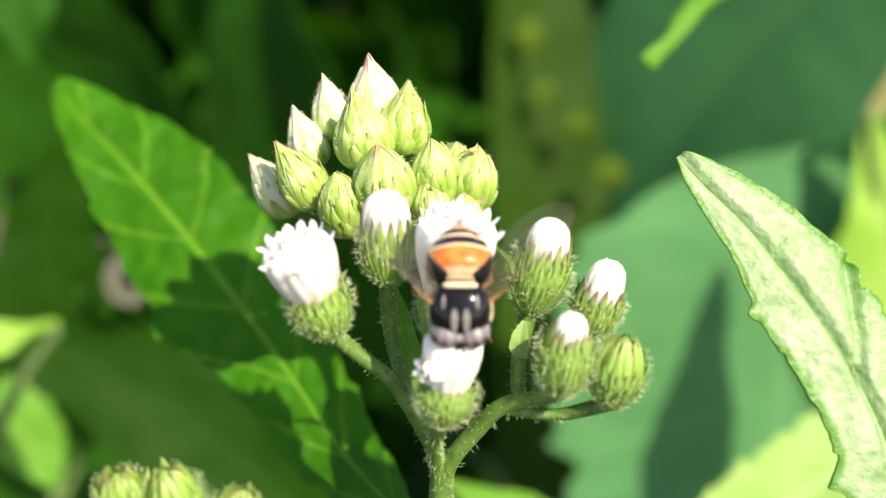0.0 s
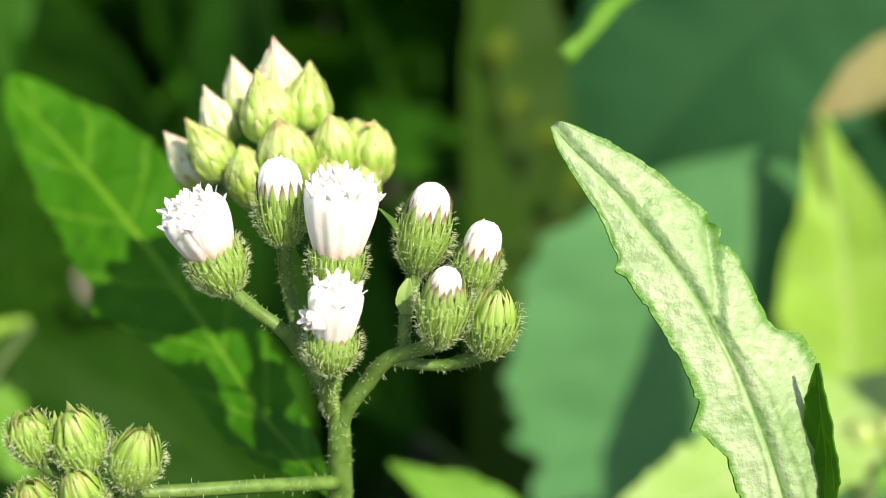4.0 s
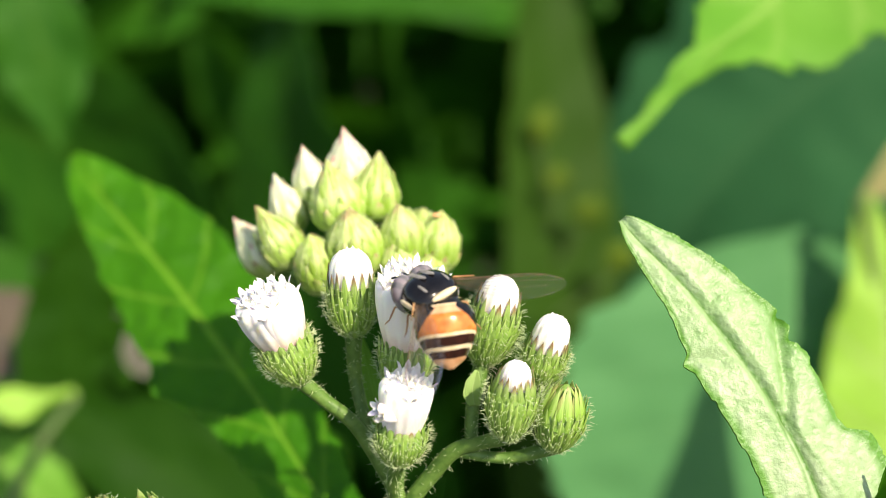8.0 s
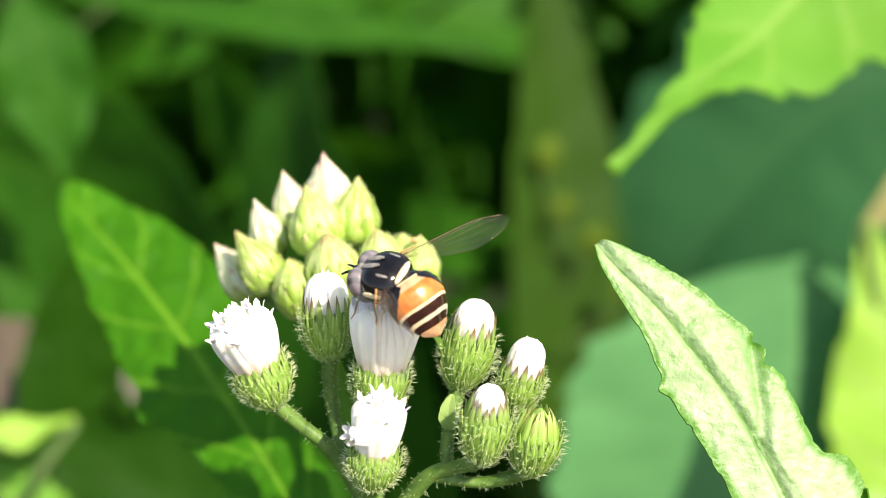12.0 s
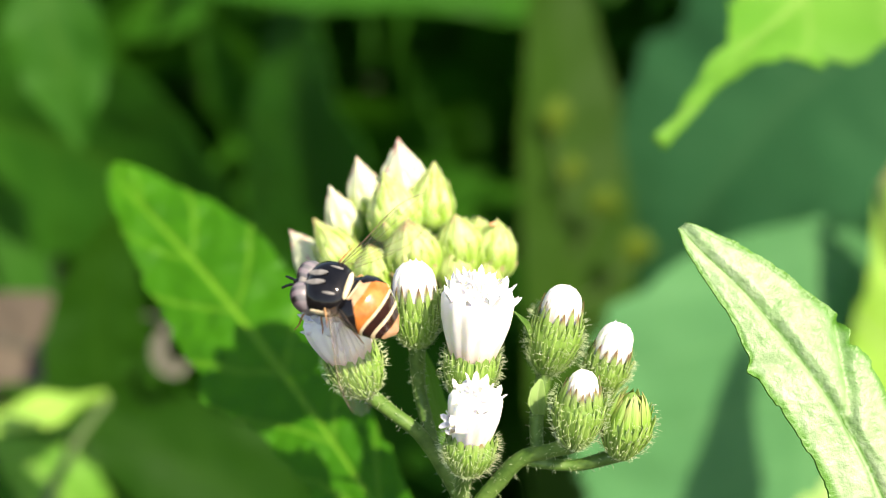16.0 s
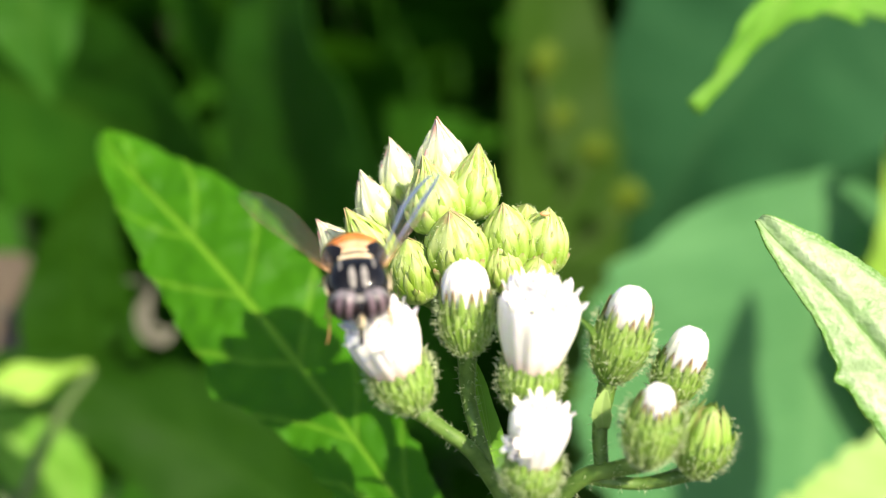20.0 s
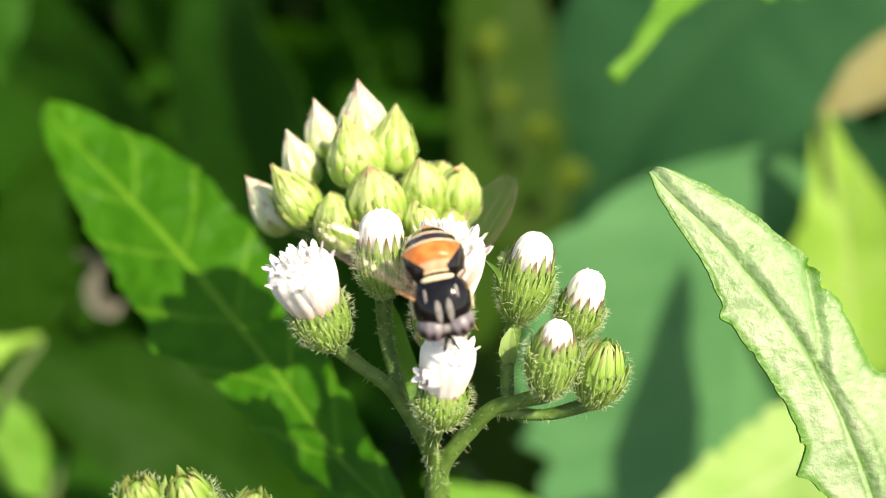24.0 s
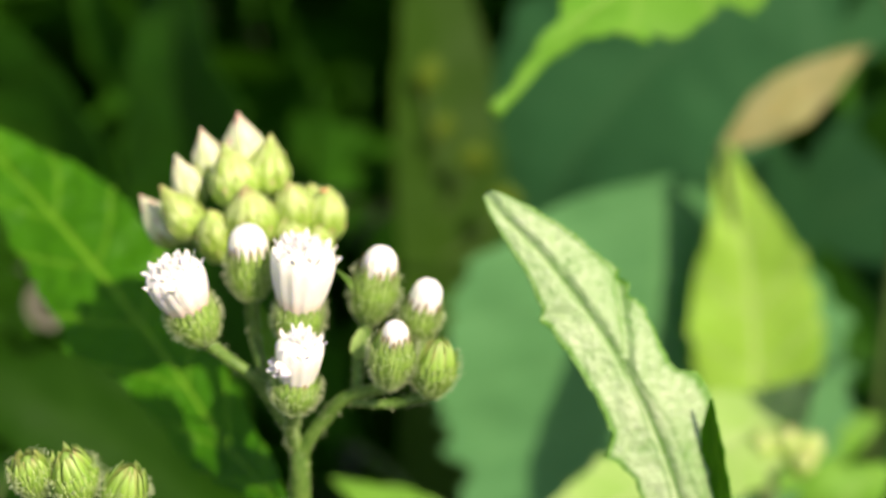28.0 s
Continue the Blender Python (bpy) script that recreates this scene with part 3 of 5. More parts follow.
WHORLS = ((0.0, 0.42, 0.50, 0.085, 7), (0.06, 0.66, 0.46, 0.065, 8), (0.14, 0.86, 0.44, 0.045, 9), (0.24, 1.0, 0.42, 0.022, 8))
SCALES = {(m.name, line): [scale_mesh(f0, f1, half, lift, m, line) for f0, f1, half, lift, _ in WHORLS] for m in (bud_bract, bud_white) for line in (BUD_LINE, ROUND_LINE)}


def bud(parent, base, top, r, white=False, seed=0, ratio=1.0, pointed=False):
    """A pointed bud of broad overlapping scales."""
    rng = random.Random(seed)
    o = origin(parent)
    base, top = Vector(base) - o, Vector(top) - o
    ln = ln_bud = (top - base).length * ratio
    line = BUD_LINE if white or pointed else ROUND_LINE
    bm = lathe([(ln * f, r * q * 0.985) for f, q in line], 24)
    b = part("flower_bud", bm, bud_white if white else bud_bract, parent, "pale whitish pointed flower bud" if white else "lime-green pointed flower bud", aim(base, top, rng.uniform(0, 6)))
    for w, (f0, f1, half, lift, cnt) in enumerate(WHORLS):
        for k in range(cnt):
            a = 2 * math.pi * (k + 0.5 * (w % 2)) / cnt + rng.uniform(-0.12, 0.12)
            m = Matrix.Rotation(a, 4, "Z") @ Matrix.Diagonal((r, r, ln * rng.uniform(0.95, 1.03), 1))
            link("scale", SCALES["bud_scale_white" if white and w > 0 else "bud_scale_lime", line][w], b, "", m)
    if not white:       # narrow outer bracts, their tips standing off
        for w, (f0, part_ln, cnt) in enumerate(((0.0, 0.34, 11), (0.12, 0.40, 12), (0.30, 0.42, 11))):
            for k in range(cnt):
                a = 2 * math.pi * (k + 0.5 * (w % 2)) / cnt + rng.uniform(-0.2, 0.2)
                r0, r1 = bud_radius(f0, line) * r, bud_radius(min(1, f0 + part_ln), line) * r
                m = Matrix.Rotation(a, 4, "Z") @ Matrix.Translation((r0 * MM, 0, f0 * ln_bud * MM)) @ Matrix.Rotation(math.atan2(r1 - r0, part_ln * ln_bud) + rng.uniform(0.02, 0.22), 4, "Y") @ Matrix.Rotation(-math.pi / 2, 4, "Z")
                link("bract", BRACT_LIME, b, "", m @ Matrix.Diagonal((0.34 * r, 0.4, part_ln * ln_bud * rng.uniform(0.8, 1.2), 1)))
    bm, spots = bmesh.new(), []
    for _ in range(240):
        f, a = rng.uniform(0.02, 0.9), rng.uniform(0, 6.283)
        q = bud_radius(f, line) * r * 1.02
        spots.append((Vector((q * math.cos(a), q * math.sin(a), f * ln)), (math.cos(a), math.sin(a), 0.5)))
    curled_hairs(bm, spots, 0.22, 0.015, rng)
    tagged(part("bud_hairs", bm, hair_pale, b, "fine pale down on the bud"), kind="stuff")
    return b


def stalk(parent, name, pts, radii, mat=None, sides=10, hairs=0, seed=0, label=""):
    o = origin(parent)
    pts = [Vector(p) - o for p in pts]
    bm = bmesh.new()
    tube(bm, pts, radii, sides, len(pts) * 6)
    ob = part(name, bm, mat or stem_green, parent, label)
    if hairs:
        rng = random.Random(seed)
        q = spline(pts, 60)
        bm, spots = bmesh.new(), []
        for _ in range(hairs):
            i = rng.randrange(1, 59)
            t = (q[i + 1] - q[i - 1]).normalized()
            d = (Matrix.Rotation(rng.uniform(0, 6.283), 3, t) @ t.orthogonal()).normalized()
            r = float(np.interp(i / 59, np.linspace(0, 1, len(radii)), radii))
            spots.append((q[i] + d * r * 0.97 + t * rng.uniform(-0.1, 0.1), d))
        curled_hairs(bm, spots, 0.3, 0.017, rng)
        tagged(part("stem_hairs", bm, hair_pale, ob, "fine pale hairs on the stem"), kind="stuff")
    return ob


def leaf(parent, name, mat, label="", **k):
    return part(name, leaf_blade(shift=origin(parent), **k), mat, parent, label)


# ---- the flowering plant ----
FOOT = ground_point((-4.0, -24, 6))
plant = thing("flowering_plant", FOOT, "flowering herb with white flower heads, lime buds and toothed leaf", "plant")
stalk(plant, "stem", [FOOT + DOWN * 5, FOOT + Vector((4, 130, 75)), (-4.4, -60, -16), (-3.9, -24, 6), (-3.6, -16, 11), (-3.5, -13.2, 12.5), (-3.6, -11.6, 13.1)], [1.7, 1.5, 1.2, 0.85, 0.72, 0.66, 0.4], hairs=140, seed=1, label="downy green main stem")
for i, (pts, rad) in enumerate((
        ([(-3.5, -13.6, 12.3), (-3.7, -11.9, 13.1), (-4.6, -9.9, 14), (-6.0, -7.6, 15), (-7.5, -6.3, 15.5), (-8.75, -5.2, 16.1)], [0.58, 0.54, 0.50, 0.46, 0.44, 0.52]),
        ([(-5.2, -8.8, 14.2), (-6.0, -5.9, 13.6), (-6.2, -4.4, 13.8), (-6.2, -2.8, 14.3)], [0.42, 0.44, 0.48, 0.58]),
        ([(-3.8, -11.6, 13), (-3.7, -8.3, 14), (-3.5, -5.6, 15.3)], [0.42, 0.42, 0.55]),
        ([(-3.9, -11.9, 14), (-3.9, -10.6, 15.6), (-3.6, -9.2, 17.1)], [0.42, 0.44, 0.52]),
        ([(-3.9, -11.3, 11), (-3.5, -6.5, 8.6), (-3.9, -3.0, 7), (-5.2, -1.4, 6.2), (-6.2, -1.1, 6.0)], [0.42, 0.40, 0.38, 0.36, 0.32]),
        ([(-3.5, -13.6, 12.3), (-3.1, -12.0, 13.1), (-1.9, -10.3, 14), (-0.7, -8.9, 15), (0.6, -8.4, 15.7), (2.0, -7.9, 16.7)], [0.58, 0.54, 0.54, 0.52, 0.46, 0.52]),
        ([(-0.7, -8.9, 15), (2.1, -9.2, 15.2), (4.45, -8.5, 16.1)], [0.42, 0.38, 0.5]),
        ([(0.2, -8.6, 15.3), (0.25, -6.6, 14.5), (0.75, -4.25, 14.1)], [0.42, 0.46, 0.56]),
        ([(1.4, -8.5, 15), (2.8, -7.0, 14), (3.6, -5.4, 14.1)], [0.36, 0.38, 0.48]),
        ([(-3.7, -16.2, 11.5), (-7.4, -15.6, 15), (-11.7, -15.3, 17.5), (-14.4, -15.2, 18), (-16.2, -14.8, 18.2)], [0.50, 0.46, 0.44, 0.40, 0.32]))):
    stalk(plant, "branch", pts, [0.84 * q for q in rad], hairs=90, seed=20 + i)
# short stalks under the buds
BUDS = (((-7.0, 5.2, 7.0), (-7.5, 9.0, 9.0), 1.35, True), ((-9.2, 4.6, 6.5), (-10.0, 8.1, 8.0), 1.1, True), ((-10.4, 3.0, 7.0), (-11.6, 6.3, 8.5), 1.05, True),
        ((-11.6, 0.5, 6.5), (-14.0, 3.7, 8.0), 1.2, True), ((-10.2, 0.9, 8.5), (-12.3, 4.3, 10.0), 1.25, False), ((-8.5, -0.6, 9.0), (-9.1, 2.7, 11.0), 1.2, False),
        ((-5.8, 3.7, 8.0), (-5.3, 7.6, 9.5), 1.45, False), ((-7.4, 3.0, 9.0), (-8.2, 7.0, 10.5), 1.5, False), ((-6.3, 0.4, 9.5), (-6.9, 4.1, 11.5), 1.5, False),
        ((-3.7, 1.0, 8.5), (-4.1, 4.5, 10.5), 1.25, False), ((-2.2, 0.6, 8.0), (-1.6, 4.2, 9.5), 1.3, False), ((-4.0, -0.1, 9.0), (-4.3, 2.4, 10.5), 1.0, False), ((-2.5, -0.6, 8.5), (-2.2, 1.7, 10.0), 0.95, False),
        ((-3.0, 2.2, 7.0), (-2.7, 4.4, 8.6), 0.9, False))
for i, (b, t, r, white) in enumerate(BUDS):
    bud(plant, b, t, r, white, 40 + i, 1.0, i in (4, 6, 7))
    hub = Vector((-6.2, -1.2, 6.0)) if b[0] < -4.5 else Vector((-4.2, -2.2, 6.2))
    stalk(plant, "bud_stalk", [hub, (hub + Vector(b)) / 2 + Vector((0, -0.3, -0.3)), Vector(b) + Vector((0, 0.15, 0.05))], [0.26, 0.24, 0.34], sides=8)
stalk(plant, "branch", [(-3.7, -4.0, 7.4), (-3.9, -2.9, 6.7), (-4.2, -2.2, 6.2)], [0.3, 0.28, 0.26])
bm = bmesh.new()
bmesh.ops.create_icosphere(bm, subdivisions=2, radius=0.28)
part("bud_speck", bm, orange_spot, plant, "tiny orange speck on a bud", Matrix.Translation((Vector((-1.9, 3.9, 10.1)) - FOOT) * MM) @ Matrix.Diagonal((1.0, 0.5, 0.5, 1)))

head(plant, (-8.75, -5.25, 16.0), (-10.6, -0.25, 18.6), 1.6, 3.0, "open", 17, 1.08, 1.8, 1)
head(plant, (-6.2, -2.9, 14.2), (-6.3, 1.75, 16.0), 1.5, 3.2, "half", 22, 1.16, 1.2, 2)
head(plant, (-3.5, -5.7, 15.2), (-2.75, 1.0, 18.0), 1.58, 3.2, "open", 21, 1.08, 2.0, 3)
head(plant, (-3.6, -9.3, 17.0), (-2.95, -4.4, 19.6), 1.48, 2.5, "open", 9, 0.85, 1.45, 4)
head(plant, (0.75, -4.35, 14.0), (1.85, 0.4, 16.0), 1.55, 3.6, "half", 18, 1.05, 1.1, 5)
head(plant, (3.6, -5.5, 14.0), (4.65, -1.65, 16.0), 1.35, 2.7, "half", 18, 0.98, 1.1, 6)
head(plant, (2.0, -8.0, 16.6), (2.5, -3.9, 18.6), 1.45, 3.4, "half", 12, 0.82, 0.9, 7)
head(plant, (4.45, -8.6, 16.0), (5.05, -5.0, 17.8), 1.5, 3.1, "shut", 8, 1, 1, 8)
# the lower branch of closed heads
for i, (b, t, r) in enumerate((((-18.0, -13.6, 18.5), (-18.3, -11.0, 20.0), 1.2), ((-15.5, -14.0, 18.5), (-16.2, -10.8, 20.0), 1.45), ((-13.6, -14.9, 18.5), (-12.5, -11.7, 20.0), 1.4), ((-15.4, -16.6, 18.5), (-15.9, -13.7, 20.5), 1.25), ((-18.0, -17.0, 18.0), (-18.3, -14.4, 20.0), 1.2))):
    head(plant, b, t, r, 2.7, "shut", 8, 1, 1, 60 + i)
    stalk(plant, "bud_stalk", [(-14.6, -15.4, 18), (Vector(b) + Vector((-14.6, -15.4, 18))) / 2 + Vector((0, -0.4, 0)), b], [0.28, 0.26, 0.36], sides=8)
# a single floret leaning out of the front head
for k, (dx, dy, tx) in enumerate(((0, 0, -0.9), (0.25, -0.35, -1.0))):
    link("floret", FLORETS[k], plant, "small star-shaped white floret leaning out", aim(Vector((-3.2 + dx, -6.5 + dy, 19.2)) - FOOT, Vector((-4.9 + dx, -6.1 + dy, 20.2)) - FOOT) @ Matrix.Diagonal((0.7, 0.7, 0.62, 1)))
# the toothed leaf behind the heads
leaf(plant, "leaf", leaf_green, "long toothed green leaf, half in shade",
     mid=[(-4.6, -17.6, 7.0), (-9.4, -14.6, -0.6), (-13.9, -9.4, -5.2), (-19.9, -2.7, -9.9), (-24.9, 2.4, -13.5), (-29.5, 6.8, -16.2), (-32.5, 10.2, -18)],
     left=[(0, 0.3), (6.7, 2.0), (14.9, 3.2), (22, 4.2), (25, 5.2), (28, 5.2), (32.6, 5.4), (36, 5.2), (39, 4.6), (42, 3.6), (45, 2.4), (47, 1.2), (48, 0.3)], right=[(0, 0.3), (6.7, 2.1), (11, 3.0), (13, 3.4), (14, 2.9), (17, 3.9), (19, 3.5), (24.8, 5.6), (27, 5.0), (32.6, 4.6), (38, 3.6), (42, 2.4), (45, 1.6), (47, 0.9), (48, 0.3)],
     normal=(0.15, 0.3, 0.95), fold=-0.1, teeth=9, depth=0.16, crinkle=0.45, cell=2.6, wave=0.3, nv=130, nu=16, seed=2, groove=0.2)
leaf(plant, "leaf", leaf_light, "pale green bract leaf behind the flower stalks",
     mid=[(-3.9, -12.4, 11.2), (-4.9, -8.3, 11.5), (-5.6, -5.1, 11.5), (-6.2, -2.7, 11.5)], left=[0.2, 0.6, 0.75, 0.55, 0.1], right=[0.2, 0.6, 0.75, 0.55, 0.1], normal=(0.3, 0.1, 0.95), fold=0.3, teeth=3, depth=0.1, nv=40, nu=6, crinkle=0.15, thick=0.08)
leaf(plant, "bracteole", stem_green, "tiny green bract between two heads",
     mid=[(0.0, -2.6, 15.2), (-0.3, -1.7, 16.0), (-1.0, -0.9, 17.0)], left=[0.08, 0.2, 0.03], right=[0.08, 0.2, 0.03], normal=(0.2, 0.4, 0.9), fold=0.4, teeth=2, depth=0.1, nv=20, nu=3, thick=0.08)

leaf(plant, "bracteole", leaf_lime_pale, "small pale green bract on the stalk", mid=[(0.35, -6.5, 14.9), (0.25, -5.6, 15.2), (0.45, -4.6, 15.2)], left=[0.3, 0.5, 0.4, 0.1], right=[0.3, 0.5, 0.4, 0.1], normal=(-0.2, 0.1, 1), fold=0.35, teeth=2, depth=0.1, nv=18, nu=4, thick=0.08)

# ---- the pale leaf beside it ----
FOOT2 = ground_point((26, -40, 6))
herb = thing("leafy_herb", FOOT2, "herb with a long pale green toothed leaf", "plant")
stalk(herb, "stem", [FOOT2 + DOWN * 5, FOOT2 + Vector((-2, 110, 62)), (27, -60, -2), (26, -40, 6), (25, -32, 10)], [1.8, 1.6, 1.2, 0.9, 0.5], hairs=0)
leaf(herb, "leaf", leaf_pale, "pale downy green leaf with wrinkled surface and toothed edge",
     mid=[(8.2, 3.7, 14.4), (9.2, 2.4, 14.9), (12.1, -0.7, 15.8), (15.7, -5.8, 16.9), (18.1, -10.4, 16.8), (20.2, -15.9, 16.0), (22.5, -23, 13.5), (25, -32, 10)],
     left=[(0, 0.2), (0.5, 0.45), (1.2, 0.7), (3.4, 1.25), (6, 1.8), (7.9, 2.2), (8.4, 2.85), (9.0, 2.6), (12, 2.6), (15, 2.6), (17, 2.7), (18.3, 3.6), (18.9, 3.0), (20.5, 2.4), (24, 2.4), (32, 1.5), (40, 0.5), (46, 0.4)],
     right=[(0, 0.3), (0.5, 0.7), (1.2, 1.1), (3.4, 1.85), (6, 2.5), (8.5, 3.15), (9.8, 3.35), (10.3, 2.75), (10.9, 3.1), (13, 2.95), (14.8, 2.7), (15.6, 3.0), (16.3, 4.1), (18, 4.5), (20, 3.9), (22, 3.1), (24, 3.0), (32, 1.8), (40, 0.5), (46, 0.4)],
     normal=(0.2, 0.12, 1.0), fold=-0.16, teeth=14, depth=0.08, crinkle=0.09, cell=0.8, nv=260, nu=26, thick=0.16, seed=5, groove=0.45, creases=(((16.3, -1.6), (16.6, -6.8), 0.45), ((11.2, -3.8), (13.6, -3.6), 0.25), ((12.5, 0.9), (13.0, -1.4), 0.12)))
leaf(herb, "leaf_lobe", leaf_green, "darker turned-up lobe at the leaf's edge",
     mid=[(21.4, -9.0, 17.2), (21.8, -11.5, 16.6), (22.4, -14.5, 15.6), (22.6, -18.5, 14.5)], left=[0.1, 0.9, 1.2, 1.2, 0.6], right=[0.1, 0.6, 0.9, 0.9, 0.5], normal=(-0.75, 0.0, 0.6), fold=0.3, teeth=3, depth=0.2, crinkle=0.2, cell=1.5, nv=50, nu=8, seed=7)


# ---- the plants behind ----
def plant_behind(name, label, foot_from, leaves, tall=None, stem_r=1.6, mat=None):
    """A stem from the soil, with blades on short stalks: (material, midrib from base to tip, half width, normal, extras)."""
    foot = ground_point(foot_from)
    p = thing(name, foot, label, "plant", "plants behind")
    top = Vector(tall or foot_from)
    mid = (foot + top) / 2 + Vector((3, 0, 4))
    stalk(p, "stem", [foot + DOWN * 6, mid, top], [stem_r * 1.3, stem_r, stem_r * 0.6], mat or stem_dark)
    line = spline([foot, mid, top], 50)
    for i, (m, rib, w, nor, ex) in enumerate(leaves):
        b = Vector(rib[0])
        q = min(line, key=lambda v: (v - b - DOWN * 12).length)
        stalk(p, "leaf_stalk", [q, (q + b) / 2 + Vector((0, 2, 0)), b], [stem_r * 0.5, stem_r * 0.4, stem_r * 0.35], mat or stem_dark, 7)
        prof = ex.pop("profile", (0.08, 0.5, 0.85, 1.0, 0.97, 0.85, 0.62, 0.34, 0.04))
        kw = dict(fold=0.15, teeth=9, depth=0.16, nv=56, nu=8, thick=0.25, crinkle=0.8, cell=9, wave=0.6, seed=i)
        lab, gain = ex.pop("label", ""), ex.pop("lower_side", 1.0)
        kw.update(ex)
        leaf(p, "leaf", m, lab, mid=rib, left=[w * a for a in prof], right=[w * a * (gain if k < len(prof) - 3 else 1) for k, a in enumerate(prof)], normal=nor, **kw)
    return p


# upper light leaf with a long drawn-out tip, and an unseen leaf added for its shadow
plant_behind("background_plant", "plant with a light green lobed leaf hanging into view", (110, 20, -70), [
    (leaf_light, [(50, 48, -46), (37.5, 36.5, -38), (27.5, 26, -32), (20.5, 20.2, -25), (16, 15.6, -19.5), (12.1, 11.4, -18)], 10.5, (0.1, 0.3, 0.95), dict(profile=(0.1, 0.8, 1.0, 1.0, 0.92, 0.72, 0.45, 0.16, 0.08, 0.06), teeth=6, depth=0.6, lower_side=1.15, label="light green leaf with a long narrow tip", nv=90, nu=12)),
    # stays out of view on the right; added only to shade the mint leaf
    (leaf_light, [(68, -13, -31), (68, -4, -30), (68.5, 8, -30), (69.2, 18, -30), (69.8, 27, -30)], 6.6, (0.1, 0.2, 0.95), dict(label="unseen leaf to the side, added to shade the mint leaf", teeth=5, profile=(0.1, 0.7, 1.0, 0.95, 0.8, 0.64, 0.5, 0.3, 0.05))),
], tall=(112, 50, -66))
# lime leaf and the dry one over it
plant_behind("background_plant", "plant with a sunlit lime-green leaf and a dry straw-coloured one", (62, -50, -95), [
    (leaf_lime, [(59, -36, -89), (58.8, -28, -88), (57.5, -14, -86), (55.5, -2, -83.5), (51.3, 12, -80)], 9.6, (-0.1, 0.15, 1), dict(label="lime-green upright leaf in the sun", teeth=10, profile=(0.06, 0.4, 0.8, 1.0, 1.0, 0.85, 0.55, 0.3, 0.1))),
    (leaf_dry, [(51, 11.8, -79.5), (56, 14.8, -81), (63, 19, -84.5), (70, 23.5, -87), (76, 27, -89)], 4.0, (0.1, 0.3, 1), dict(label="dry straw-coloured leaf", teeth=3, depth=0.1)),
    (leaf_light, [(60, -40, -92), (70, -34, -95), (82, -30, -97)], 5, (0.1, 0.5, 0.9), dict(label="light green leaf")),
], tall=(60, -30, -92))
# pale leaves low on the right, small buds over them
low = plant_behind("background_plant", "low plant with pale green leaves and small yellowish buds", (40, -60, -40), [
    (leaf_lime_pale, [(56, -18.5, -58), (46, -23, -51), (34.5, -27.2, -45), (22, -31.2, -39), (13, -35.5, -36)], 6.2, (-0.1, 0.5, 0.9), dict(label="pale green leaf in the sun", teeth=14, depth=0.25)),
    (leaf_light, [(52, -40, -52), (56, -32, -50), (64, -28, -52)], 4, (0, 0.4, 0.9), dict(label="light green leaf")),
], tall=(48, -27, -50))
for i, (b, t) in enumerate((((49, -26, -50), (50, -22.5, -48.5)), ((51, -26.5, -50), (53.5, -23.5, -49)), ((47.5, -26.5, -50), (46, -23, -49)), ((50, -27.5, -49), (51.5, -25, -46.5)))):
    bud(low, b, t, 1.5, False, 80 + i)
# light leaf low in the middle
plant_behind("background_plant", "low plant with a light green leaf", (-2, -60, -45), [
    (leaf_light, [(18, -40, -29), (13.3, -35, -29), (6.5, -29.8, -32), (0.5, -26, -34), (-3, -24.5, -36)], 4.2, (0.1, 0.6, 0.8), dict(label="light green leaf", teeth=7)),
], tall=(15, -46, -35))
# large bluish leaves
plant_behind("background_plant", "tall plant with broad bluish green leaves", (110, -60, -150), [
    (leaf_shade, [(100, 60, -150), (76, 46, -152), (56, 30, -156), (40, 8, -158), (32, -20, -160)], 30, (-0.7, -0.2, 0.65), dict(label="broad bluish green leaf in shade, darkened in its colour", teeth=6)),
], tall=(112, 30, -150))
# one broad pale leaf on a stem of its own, lit by the sun
FOOT3 = ground_point((46, -75, -96))
mint = thing("background_plant", FOOT3, "tall plant with one broad pale bluish green toothed leaf", "plant", "plants behind")
stalk(mint, "stem", [FOOT3 + DOWN * 6, FOOT3.lerp(Vector((46, -75, -96)), 0.5) + Vector((3, 0, -4)), (46, -75, -96)], [2.0, 1.6, 1.1], stem_dark)
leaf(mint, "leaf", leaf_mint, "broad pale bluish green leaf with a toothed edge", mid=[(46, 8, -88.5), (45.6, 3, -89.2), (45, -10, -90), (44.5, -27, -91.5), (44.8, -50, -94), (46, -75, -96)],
     left=[(0, 0.6), (1.5, 6), (3, 11), (6, 19), (8, 21), (9, 23.5), (12, 25.5), (14, 31), (18, 31), (22, 33), (24, 31.5), (31, 34.5), (33, 32.5), (40, 33), (42, 29), (48, 30), (55, 25), (70, 14), (83, 2)],
     right=[(0, 0.6), (3, 8), (8, 17), (14, 24), (20, 29), (26, 30), (38, 31), (55, 24), (70, 14), (83, 2)],
     normal=(0.1, 0.1, 1.0), fold=0.03, teeth=11, depth=0.10, crinkle=0.9, cell=14, wave=0.3, nv=110, nu=16, thick=0.3, seed=4)
leaf(mint, "leaflet", leaf_lime, "small yellowish green leaf tip", mid=[(20, -24, -94), (18.4, -30, -93.5), (17.2, -37.5, -93)], left=[0.3, 1.6, 2.0, 1.4, 0.2], right=[0.3, 1.6, 2.0, 1.4, 0.2], normal=(0.1, 0.1, 1), fold=0.2, teeth=3, depth=0.1, nv=24, nu=5)
